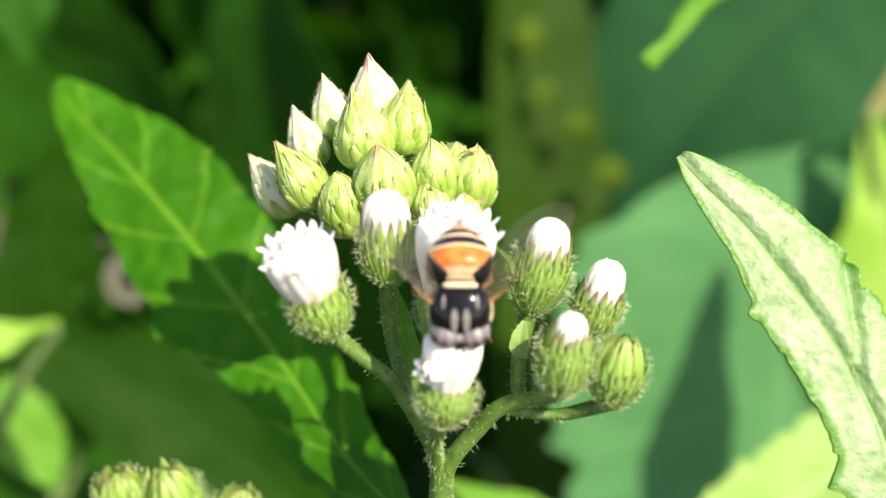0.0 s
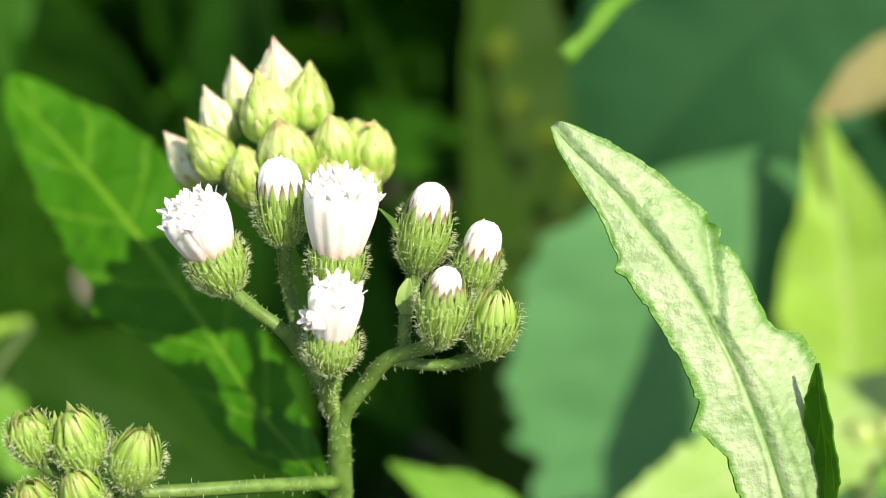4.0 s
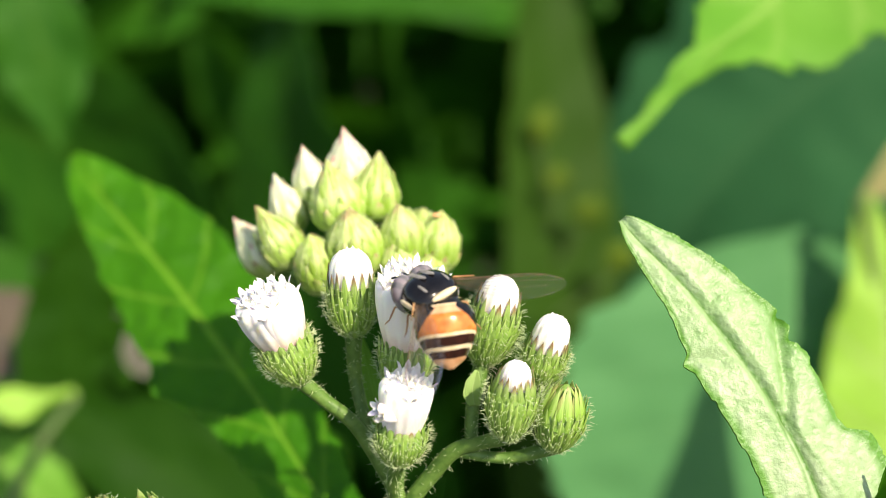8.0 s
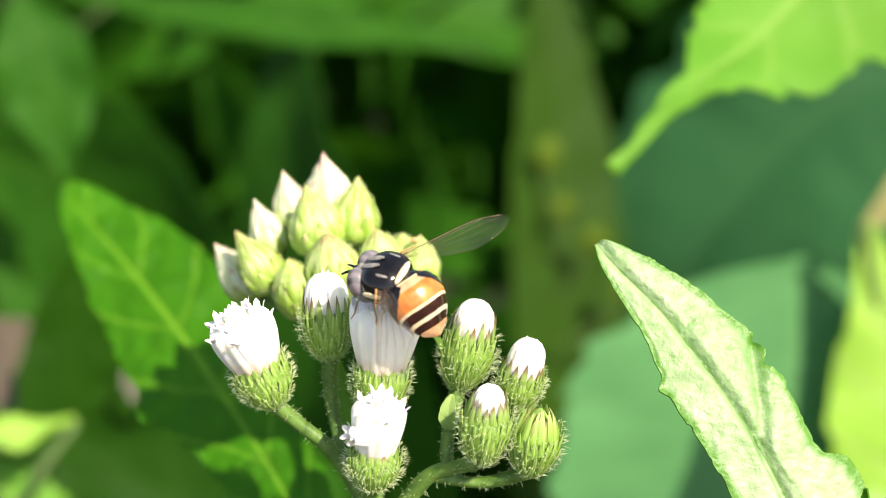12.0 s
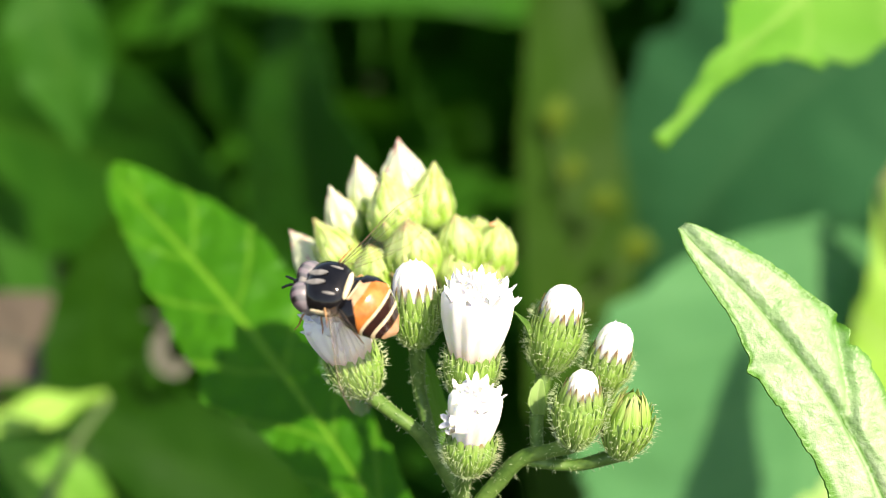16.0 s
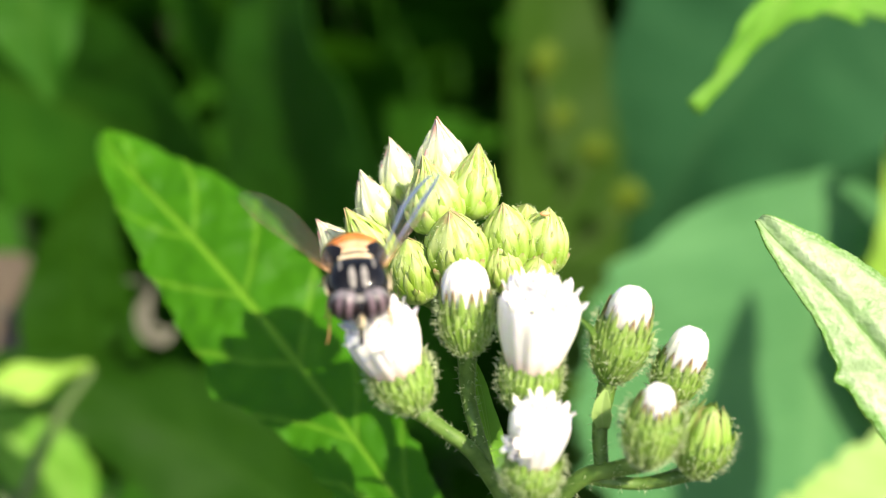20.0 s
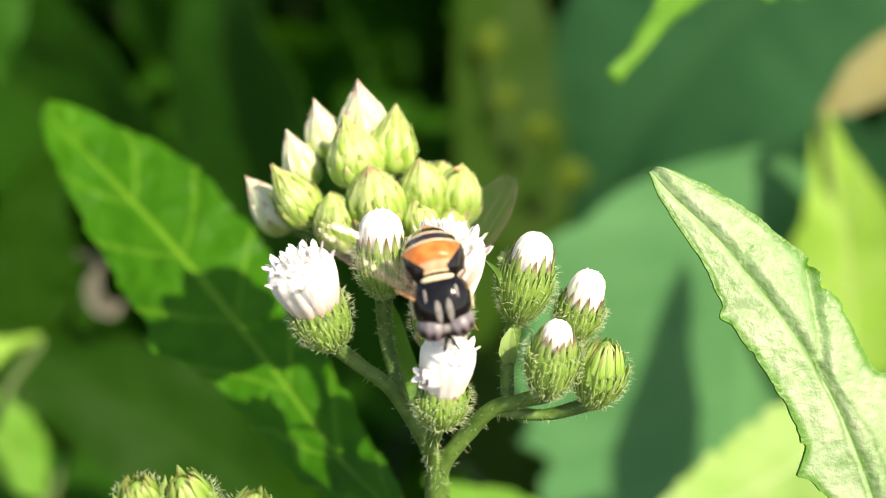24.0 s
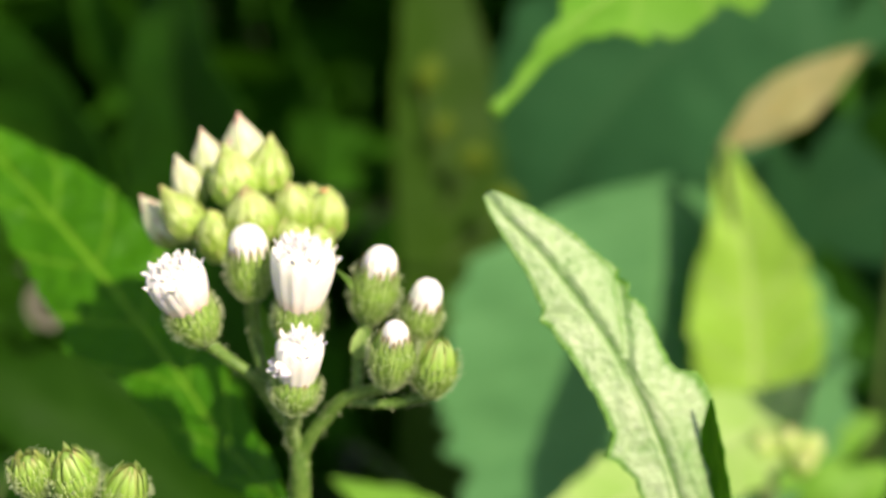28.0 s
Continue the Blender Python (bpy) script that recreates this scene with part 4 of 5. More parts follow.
# upright olive leaf at the back, small yellowish tips before it
olive = plant_behind("background_plant", "plant with a long upright olive-green leaf and yellowish tips", (16, -110, -156), [
    (leaf_olive, [(18, -90, -154), (18, -60, -153), (18, -20, -152), (16, 25, -152), (13, 70, -152)], 13, (0.45, 0.2, 0.85), dict(label="long upright olive-green leaf", teeth=4, depth=0.1, profile=(0.3, 0.8, 1.0, 1.0, 1.0, 0.95, 0.85, 0.6, 0.1))),
], tall=(15, -88, -154))
for b, t, w in (((13, 26, -146), (14, 33, -144), 2.4), ((16, 17, -146), (16.5, 22, -144), 2.2), ((21, 11, -146), (23, 16, -144), 3.0), ((27, 2, -146), (29, 8, -144), 3.0)):
    b, t = Vector(b), Vector(t)
    leaf(olive, "leaflet", leaf_olive_tip, "small yellowish leaf tip", mid=[b, (b + t) / 2 + Vector((0, 0, 1)), t], left=[0.2, w * 0.9, w, 0.2], right=[0.2, w * 0.9, w, 0.2], normal=(0.2, 0.2, 1), fold=0.2, teeth=2, depth=0.1, nv=16, nu=4)
    stalk(olive, "leaf_stalk", [(15, b.y - 9, -152), ((15 + b.x) / 2, b.y - 5, -149), b], [0.6, 0.5, 0.4], stem_dark, 6)
# a dull green leaf across the top at the back
plant_behind("background_plant", "plant with a dull green leaf reaching across the back", (-90, -40, -170), [
    (leaf_deep, [(-70, 58, -146), (-45, 55, -144), (-15, 51, -142), (8, 48, -141)], 5, (0.1, 0.4, 0.9), dict(label="dull green leaf, half shade put into its colour", teeth=5)),
], tall=(-88, 40, -150))
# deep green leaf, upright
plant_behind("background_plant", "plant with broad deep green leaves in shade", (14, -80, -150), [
    (leaf_deep, [(-2, -40, -140), (-24, -6, -142), (-34, 26, -146), (-36, 60, -150)], 24, (-0.7, -0.2, 0.65), dict(label="broad deep green leaf in shade, darkened in its colour", teeth=4)),
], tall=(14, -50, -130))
# left side
plant_behind("background_plant", "plant with dull green rounded leaves", (-60, -40, -60), [
    (leaf_mid, [(-48.6, -31.0, -82.7), (-50.5, -21.6, -81.3), (-51.7, -8.1, -78.6), (-50.0, 2.8, -75.9), (-46.6, 10.2, -73.9)], 7.6, (0.3, 0.0, 0.95), dict(label="dull green rounded leaf, half shade put into its colour", teeth=5)),
    (leaf_light, [(-49, -34, -72), (-52.5, -28, -71), (-57, -23, -70), (-64, -19, -70)], 4.6, (0.1, 0.4, 0.9), dict(label="yellow-green leaf in the sun", teeth=5)),
    (leaf_lime, [(-46, -13.5, -63), (-51, -14.5, -62), (-58, -16, -60), (-68, -18, -60)], 2.4, (0, 0.7, 0.7), dict(label="narrow yellow-green leaf", teeth=3)),
], tall=(-54, -26, -56))
plant_behind("background_plant", "low plant with a broad smooth green leaf", (-30, -70, -80), [
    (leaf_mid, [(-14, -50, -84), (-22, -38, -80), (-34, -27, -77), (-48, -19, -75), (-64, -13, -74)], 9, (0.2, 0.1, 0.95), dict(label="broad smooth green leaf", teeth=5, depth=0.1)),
], tall=(-16, -58, -84))
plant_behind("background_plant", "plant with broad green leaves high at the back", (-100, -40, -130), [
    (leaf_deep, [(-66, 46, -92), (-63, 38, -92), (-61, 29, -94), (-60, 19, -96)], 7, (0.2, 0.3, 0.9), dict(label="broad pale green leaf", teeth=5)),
    (leaf_deep, [(-100, 30, -130), (-80, 26, -132), (-58, 16, -134), (-40, 0, -136)], 22, (-0.7, -0.1, 0.65), dict(label="broad dull green leaf in shade, darkened in its colour", teeth=5)),
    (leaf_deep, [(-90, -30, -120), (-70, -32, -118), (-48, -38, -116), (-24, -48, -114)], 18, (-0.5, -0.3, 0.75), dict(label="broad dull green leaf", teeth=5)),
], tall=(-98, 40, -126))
dead = thing("dead_leaf", (-68, -14, -92), "withered grey-brown leaf hanging among the stems", "leaf")
leaf(dead, "blade", leaf_wither, "", mid=[(-80, -8, -95), (-70, -8, -92), (-60, -12, -90), (-52, -18, -90)], left=[0.5, 6, 8, 5, 0.5], right=[0.5, 6, 8, 5, 0.5], normal=(0, 0.3, 0.9), fold=0.2, teeth=4, depth=0.1, crinkle=1.5, cell=7, nv=50, nu=8)


stalk(dead, "leaf_stalk", [(-92, 0, -99), (-86, -5, -97), (-80, -8, -95)], [0.7, 0.6, 0.5], leaf_wither, 7)
stalk(dead, "midrib", [(-80, -8, -94.6), (-70, -8, -91.4), (-60, -12, -89.4), (-52.5, -17.6, -89.6)], [0.55, 0.45, 0.35, 0.15], leaf_brown, 7)
# a curled dry scrap hanging behind the toothed leaf
scrap = thing("dry_leaf_scrap", (-39.6, -8.3, -70.0), "small curled greyish dry leaf caught between the stems", "leaf")
leaf(scrap, "blade", leaf_brown, "", mid=[(-40.8, -5.3, -70.8), (-41.5, -7.5, -69.2), (-41.1, -9.6, -68.3), (-39.6, -10.9, -69.6), (-38.5, -10.0, -71.3)], left=[0.25, 0.95, 1.2, 0.95, 0.25], right=[0.25, 0.85, 1.1, 0.95, 0.25], normal=(0.5, 0.1, 0.85), fold=0.35, teeth=4, depth=0.2, crinkle=0.6, cell=2, nv=40, nu=6)
stalk(scrap, "leaf_stalk", [(-44.2, -4.1, -71.7), (-42.1, -4.5, -71.7), (-40.8, -5.3, -70.8)], [0.2, 0.2, 0.3], leaf_brown, 6)


# ---- undergrowth ----
def undergrowth(name, label, count, box, size, mat, seed, face=0.5, hang=1):
    rng = random.Random(seed)
    whole = bmesh.new()
    uvl = whole.loops.layers.uv.new("UVMap")
    (x0, x1), (y0, y1), (z0, z1) = box
    for i in range(count):
        p = Vector((rng.uniform(x0, x1), rng.uniform(y0, y1), rng.uniform(z0, z1)))
        d = Vector((rng.uniform(-1, 1), rng.uniform(-1, 0.6), rng.uniform(-0.4, 0.6))).normalized()
        nor = Vector((rng.uniform(-1, 0.5), rng.uniform(-0.8, 0.6), face + 0.5 * rng.random()))
        ln = size * rng.uniform(0.6, 1.3)
        w = ln * rng.uniform(0.22, 0.34)
        lat = d.cross(nor).normalized()
        nrm = lat.cross(d)
        grid = []
        for k in range(8):
            s = k / 7
            ww = w * math.sin(math.pi * s ** 0.8) if 0 < k < 7 else 0.02 * w
            c = p + d * (s * ln) - nrm * (0.18 * ln * s * s)
            grid.append([(c + lat * (ww * u) + nrm * (abs(u) * ww * 0.25), (0.5 + 0.5 * u, s * ln / 20)) for u in (-1, -0.5, 0, 0.5, 1)])
        vs = [[(whole.verts.new(q), uv) for q, uv in row] for row in grid]
        for a, b in zip(vs, vs[1:]):
            for j in range(4):
                c = (a[j], a[j + 1], b[j + 1], b[j])
                f = whole.faces.new([v for v, _ in c])
                for lp, (_, uv) in zip(f.loops, c):
                    lp[uvl].uv = uv
        # leaf stalk towards the soil
        g = p + DOWN * rng.uniform(20, 60) * hang + Vector((rng.uniform(-8, 8), 0, rng.uniform(-8, 8)))
        tube(whole, (g, (g + p) / 2, p), (0.9, 0.8, 0.6), 4, 4)
    ob = part(name, whole, mat)
    ob.matrix_basis = PLAN.copy()
    return tagged(ob, label, "foliage", kind="stuff")


# the sun reaches these leaves; their dark colour supplies the shaded look
undergrowth("undergrowth", "deep green undergrowth leaves, shade put into their colour", 900, ((-210, 220), (-120, 150), (-340, -190)), 50, leaf_deep, 1, 0.1)
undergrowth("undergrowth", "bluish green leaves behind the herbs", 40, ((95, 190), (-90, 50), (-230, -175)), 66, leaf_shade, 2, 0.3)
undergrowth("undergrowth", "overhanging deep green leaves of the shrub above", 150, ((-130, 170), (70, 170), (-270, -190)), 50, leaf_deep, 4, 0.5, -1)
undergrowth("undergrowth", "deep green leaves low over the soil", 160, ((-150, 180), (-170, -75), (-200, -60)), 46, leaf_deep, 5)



# ---- the hoverfly ----
fly_black = plain("fly_black_gloss", (0.004, 0.0035, 0.004), (0.010, 0.009, 0.010), 0.10, 1400, 0.35, 0, 0.15, 0.4)
fly_orange = plain("fly_orange", (0.46, 0.115, 0.018), (0.66, 0.25, 0.06), 0.25, 1600, 0.25, 0, 0.3)
fly_cream = plain("fly_cream", (0.72, 0.55, 0.32), (0.80, 0.68, 0.48), 0.4, 2500, 0.2)
fly_peach = plain("fly_peach", (0.54, 0.26, 0.12), (0.70, 0.42, 0.25), 0.3, 1600, 0.25, 0, 0.3)
fly_brown = plain("fly_brown_gloss", (0.018, 0.006, 0.005), (0.045, 0.014, 0.010), 0.12, 2000, 0.15, 0, 0.4)
fly_leg = plain("fly_leg_amber", (0.34, 0.14, 0.045), (0.54, 0.30, 0.13), 0.4, 2500, 0.2)
fly_grey = plain("fly_grey_dust", (0.16, 0.15, 0.14), (0.30, 0.28, 0.26), 0.5, 2500, 0.2)
fly_vein = plain("fly_wing_vein", (0.10, 0.06, 0.035), (0.20, 0.13, 0.08), 0.25, 2500, 0)


def eye_material():
    m, n, l, b, out = material("fly_eye_striped")
    tc = n.new("ShaderNodeTexCoord")
    w = n.new("ShaderNodeTexWave")
    w.wave_type, w.bands_direction = "BANDS", "X"
    w.inputs["Scale"].default_value, w.inputs["Distortion"].default_value = 640, 1.2
    l.new(tc.outputs["Object"], w.inputs["Vector"])
    sep = n.new("ShaderNodeSeparateXYZ")
    l.new(tc.outputs["Generated"], sep.inputs[0])
    rim = ramp(n, l, sep.outputs[1], ((0.40, (0.5, 0.5, 0.5)), (0.56, (0, 0, 0))))
    stripes = ramp(n, l, w.outputs["Fac"], ((0.25, (0.010, 0.006, 0.008)), (0.7, (0.17, 0.115, 0.135))))
    l.new(mixed(n, l, rim, stripes, (0.30, 0.29, 0.31)), b.inputs["Base Color"])
    b.inputs["Roughness"].default_value, b.inputs["Coat Weight"].default_value = 0.38, 0.15
    v = n.new("ShaderNodeTexVoronoi")
    v.inputs["Scale"].default_value = 14000
    l.new(tc.outputs["Object"], v.inputs["Vector"])
    bumped(n, l, b, v.outputs["Distance"], 0.25, 0.00003)
    return m


def wing_material():
    m, n, l, b, out = material("fly_wing_film")
    t, g, mx = n.new("ShaderNodeBsdfTransparent"), n.new("ShaderNodeBsdfGlossy"), n.new("ShaderNodeMixShader")
    t.inputs[0].default_value = (0.975, 0.965, 0.945, 1)
    g.inputs["Color"].default_value, g.inputs["Roughness"].default_value = (0.95, 0.9, 0.85, 1), 0.16
    k = n.new("ShaderNodeBump")
    k.inputs["Strength"].default_value, k.inputs["Distance"].default_value = 0.35, 0.0002
    l.new(noise_tex(n, l, 700, 2), k.inputs["Height"])
    l.new(k.outputs[0], g.inputs["Normal"])
    f = n.new("ShaderNodeFresnel")
    f.inputs["IOR"].default_value = 1.3
    l.new(f.outputs[0], mx.inputs[0]), l.new(t.outputs[0], mx.inputs[1]), l.new(g.outputs[0], mx.inputs[2])
    d, m2 = n.new("ShaderNodeBsdfDiffuse"), n.new("ShaderNodeMixShader")
    d.inputs[0].default_value, m2.inputs[0].default_value = (0.8, 0.74, 0.68, 1), 0.015
    l.new(mx.outputs[0], m2.inputs[1]), l.new(d.outputs[0], m2.inputs[2])
    l.new(m2.outputs[0], out.inputs[0])
    return m


def blob(rx, ry, rz, sub=3, shape=None):
    bm = bmesh.new()
    bmesh.ops.create_icosphere(bm, subdivisions=sub, radius=1)
    for v in bm.verts:
        q = v.co
        if shape:
            q = Vector(shape(q))
        v.co = (q.x * rx, q.y * ry, q.z * rz)
    return bm


def ring_body(y0, y1, bend, mat_rows, sides=96):
    """A slice of the abdomen between two stations; its bands are material rows."""
    bm = bmesh.new()
    rings, n = [], 30
    for i in range(n + 1):
        s = y0 + (y1 - y0) * i / n
        y, w, h = abdomen(s)
        drop = bend * (0.5 * s + 2.3 * s ** 4)
        rings.append([bm.verts.new((w * math.cos(a), y + 0.26 * w * math.cos(a) ** 2 * min(1, 4 * s), -drop + h * math.sin(a))) for a in (2 * math.pi * k / sides for k in range(sides))])
    for i, (a, b) in enumerate(zip(rings, rings[1:])):
        for k in range(sides):
            f = bm.faces.new((a[k], a[(k + 1) % sides], b[(k + 1) % sides], b[k]))
            f.material_index = mat_rows(i / n, math.cos(2 * math.pi * (k + 0.5) / sides), math.sin(2 * math.pi * (k + 0.5) / sides))
    bm.faces.new(rings[0]), bm.faces.new(rings[-1])
    bmesh.ops.recalc_face_normals(bm, faces=bm.faces)
    return bm


def abdomen(s):
    """Station 0 (waist) to 1 (tip): place along the body, half width, half height."""
    y = -0.95 - 2.9 * s
    w = float(np.interp(s, (0, 0.12, 0.25, 0.45, 0.65, 0.82, 0.94, 1), (0.95, 1.12, 1.40, 1.58, 1.56, 1.26, 0.80, 0.1)))
    h = float(np.interp(s, (0, 0.25, 0.48, 0.68, 0.86, 1), (0.6, 0.88, 1.05, 0.98, 0.66, 0.08)))
    return y, w, h


def mm_pose(x, y, z, rx=0, ry=0, rz=0):
    return pose(x * MM, y * MM, z * MM, rx, ry, rz)


fly = new("hoverfly")
fly.empty_display_size = 0.002
fly.scale = (0.96, 0.96, 0.96)
tagged(fly, "hoverfly with glossy black thorax and orange black-banded abdomen", "insect")
part("thorax", blob(1.50, 1.3, 1.12, 4, lambda q: [math.copysign(abs(c) ** 0.84, c) for c in q]), fly_black, fly, "glossy black thorax")
for sx in (-0.28, 0.28):
    part("thorax_stripe", blob(0.17, 0.6, 0.05, 3), fly_grey, fly, "grey dusted stripe", mm_pose(sx, 0.5, 1.06, -16))
for sx in (-1, 1):
    part("thorax_side", blob(0.10, 0.55, 0.2, 3), fly_cream, fly, "cream stripe along the thorax", mm_pose(sx * 1.45, 0.1, 0.1))
for sx in (-1, 1):
    part("thorax_mark", blob(0.08, 0.34, 0.05, 3), fly_grey, fly, "small grey mark", mm_pose(sx * 0.78, -0.35, 0.97, 10, sx * 22))
part("scutellum", blob(0.84, 0.2, 0.2, 3), fly_cream, fly, "cream crescent behind the thorax", mm_pose(0, -1.1, 0.62, 15))
# abdomen in five rings
BANDS = (
    (0.00, 0.15, lambda f, c, s: 0),
    (0.15, 0.38, lambda f, c, s: 0 if f < 0.10 or abs(c) > 0.56 - 0.16 * math.sin(math.pi * f) else 2 if f < 0.22 else 3),
    (0.38, 0.70, lambda f, c, s: 0 if abs(c) > 0.52 + 0.50 * f else 1),
    (0.70, 0.87, lambda f, c, s: 2 if f < 0.20 else 4 if f < 0.78 else 2),
    (0.87, 1.00, lambda f, c, s: 4 if f < 0.45 else 3))
WAIST = Vector((0, -0.85, 0))
abdomen_root = None
for y0, y1, fn in BANDS:
    bm = ring_body(y0, y1, 0.6, fn)
    bmesh.ops.translate(bm, vec=-WAIST, verts=bm.verts)
    ring = part("abdomen" if abdomen_root is None else "abdomen_ring", bm, (fly_black, fly_orange, fly_cream, fly_peach, fly_brown), abdomen_root or fly, "black, orange and cream banded abdomen")
    abdomen_root = abdomen_root or ring
# head
part("head", blob(1.47, 0.5, 1.05, 3), fly_grey, fly, "grey back of the head", mm_pose(0, 1.0, -0.3, -28))
EYE = eye_material()
for sx in (-1, 1):
    part("eye", blob(0.84, 0.74, 1.0, 4), EYE, fly, "large striped brown-purple eye with a grey rim", mm_pose(sx * 0.60, 1.12, -0.12, -26, 0, sx * -14))
part("face", blob(0.22, 0.35, 0.5, 3), fly_cream, fly, "cream face", mm_pose(0, 1.66, -0.75, -10))
part("forehead", blob(0.2, 0.42, 0.26, 3), fly_black, fly, "black bump between the eyes", mm_pose(0, 1.52, 0.28))
for sx in (-1, 1):
    bm = bmesh.new()
    tube(bm, ((sx * 0.1, 1.80, 0.2), (sx * 0.2, 2.1, 0.2), (sx * 0.36, 2.5, 0.05)), (0.05, 0.08, 0.06), 7, 8)
    part("antenna", bm, fly_black, fly)
bm = bmesh.new()
tube(bm, ((0, 1.88, -0.9), (0, 2.03, -1.4), (0, 1.98, -1.9)), (0.12, 0.1, 0.14), 8, 8)
part("proboscis", bm, fly_black, fly)
# legs
for sx in (-1, 1):
    for y, sp, ln in ((0.75, 1.0, 0.85), (0.1, 0.2, 0.85), (-0.7, -1.0, 0.95)):
        bm = bmesh.new()
        hip = Vector((sx * 0.75, y, -0.7))
        knee = hip + Vector((sx * 0.75, sp * 0.5, 0.1)) * ln
        ankle = knee + Vector((sx * 0.1, sp * 0.5, -1.15)) * ln
        toe = ankle + Vector((sx * 0.15, sp * 0.3, -0.4)) * ln
        tube(bm, (hip, hip.lerp(knee, 0.5) + Vector((0, 0, 0.12)), knee), (0.08, 0.09, 0.055), 7, 8)
        tube(bm, (knee, knee.lerp(ankle, 0.5), ankle), (0.055, 0.055, 0.04), 7, 8)
        tube(bm, (ankle, ankle.lerp(toe, 0.5), toe), (0.042, 0.038, 0.025), 6, 6)
        part("leg", bm, fly_leg, fly, "amber jointed leg")
# pale hair fringe on the thorax
bm = bmesh.new()
rng = random.Random(8)
spots = []
for _ in range(220):
    a, e = rng.uniform(0, 6.283), rng.uniform(-0.6, 0.12)
    d = Vector((math.cos(a) * math.cos(e), math.sin(a) * math.cos(e), math.sin(e)))
    spots.append((Vector((d.x * 1.36, d.y * 1.28, d.z * 1.13)), d))
spikes(bm, spots, 0.3, 0.018, rng)
tagged(part("body_hairs", bm, fly_cream, fly, "pale hair fringe"), kind="stuff")
WING_FILM = wing_material()


def wing(sx):
    """A clear wing with its veins, along the fly's side from the hinge."""
    def edge(s):
        c = 0.16 + 0.84 * min(1, s / 0.58) ** 0.85 if s < 0.58 else max(0.04, 1 - ((s - 0.58) / 0.42) ** 2.4) ** 0.5
        mid = float(np.interp(s, (0, 0.3, 0.6, 1), (-0.06, -0.45, -0.68, -0.55)))
        return mid + c, mid - c
    bm = bmesh.new()
    rows = []
    for i in range(33):
        s = i / 32
        a, b = edge(s)
        rows.append([bm.verts.new((sx * s * 6.0, b + (a - b) * j / 8, 0.05 * math.sin(j * 1.9 + s * 3) * min(1, s * 4))) for j in range(9)])
    for a, b in zip(rows, rows[1:]):
        for j in range(8):
            bm.faces.new((a[j], b[j], b[j + 1], a[j + 1]))
    w = part("wing", bm, WING_FILM, fly, "clear veined wing")
    w.visible_shadow = True
    for f0, f1, s0, s1, r in ((0.97, 0.97, 0, 0.97, 0.035), (0.80, 0.92, 0.02, 0.80, 0.022), (0.62, 0.76, 0.04, 0.93, 0.015), (0.5, 0.48, 0.05, 0.86, 0.013), (0.42, 0.24, 0.05, 0.7, 0.013), (0.35, 0.08, 0.05, 0.5, 0.012), (0.03, 0.03, 0.1, 0.97, 0.012)):
        bm = bmesh.new()
        pts = []
        for i in range(6):
            s = s0 + (s1 - s0) * i / 5
            a, b = edge(s)
            pts.append((sx * s * 6.0, b + (a - b) * (f0 + (f1 - f0) * i / 5), 0.02))
        tube(bm, pts, (r, r * 0.8, r * 0.5), 5, 12)
        part("wing_vein", bm, fly_vein, w)
    bm = bmesh.new()
    tube(bm, ((sx * 0.2, 0.25, 0.05), (sx * 0.7, 0.28, 0.04), (sx * 1.3, 0.33, 0.02)), (0.07, 0.045, 0.02), 6, 8)
    part("wing_base", bm, fly_leg, w, "amber wing base")
    return w


wing_right, wing_left = wing(1), wing(-1)


# ---- what moves ----
def posed(p, fwd, up):
    """Pose from a place in the plan (mm), the way the head points and the way the back faces."""
    f = Vector(fwd).normalized()
    r = f.cross(Vector(up)).normalized()
    u = r.cross(f)
    m = Matrix((r, f, u)).transposed().to_4x4()
    m.translation = Vector(p) * MM
    return PLAN @ m


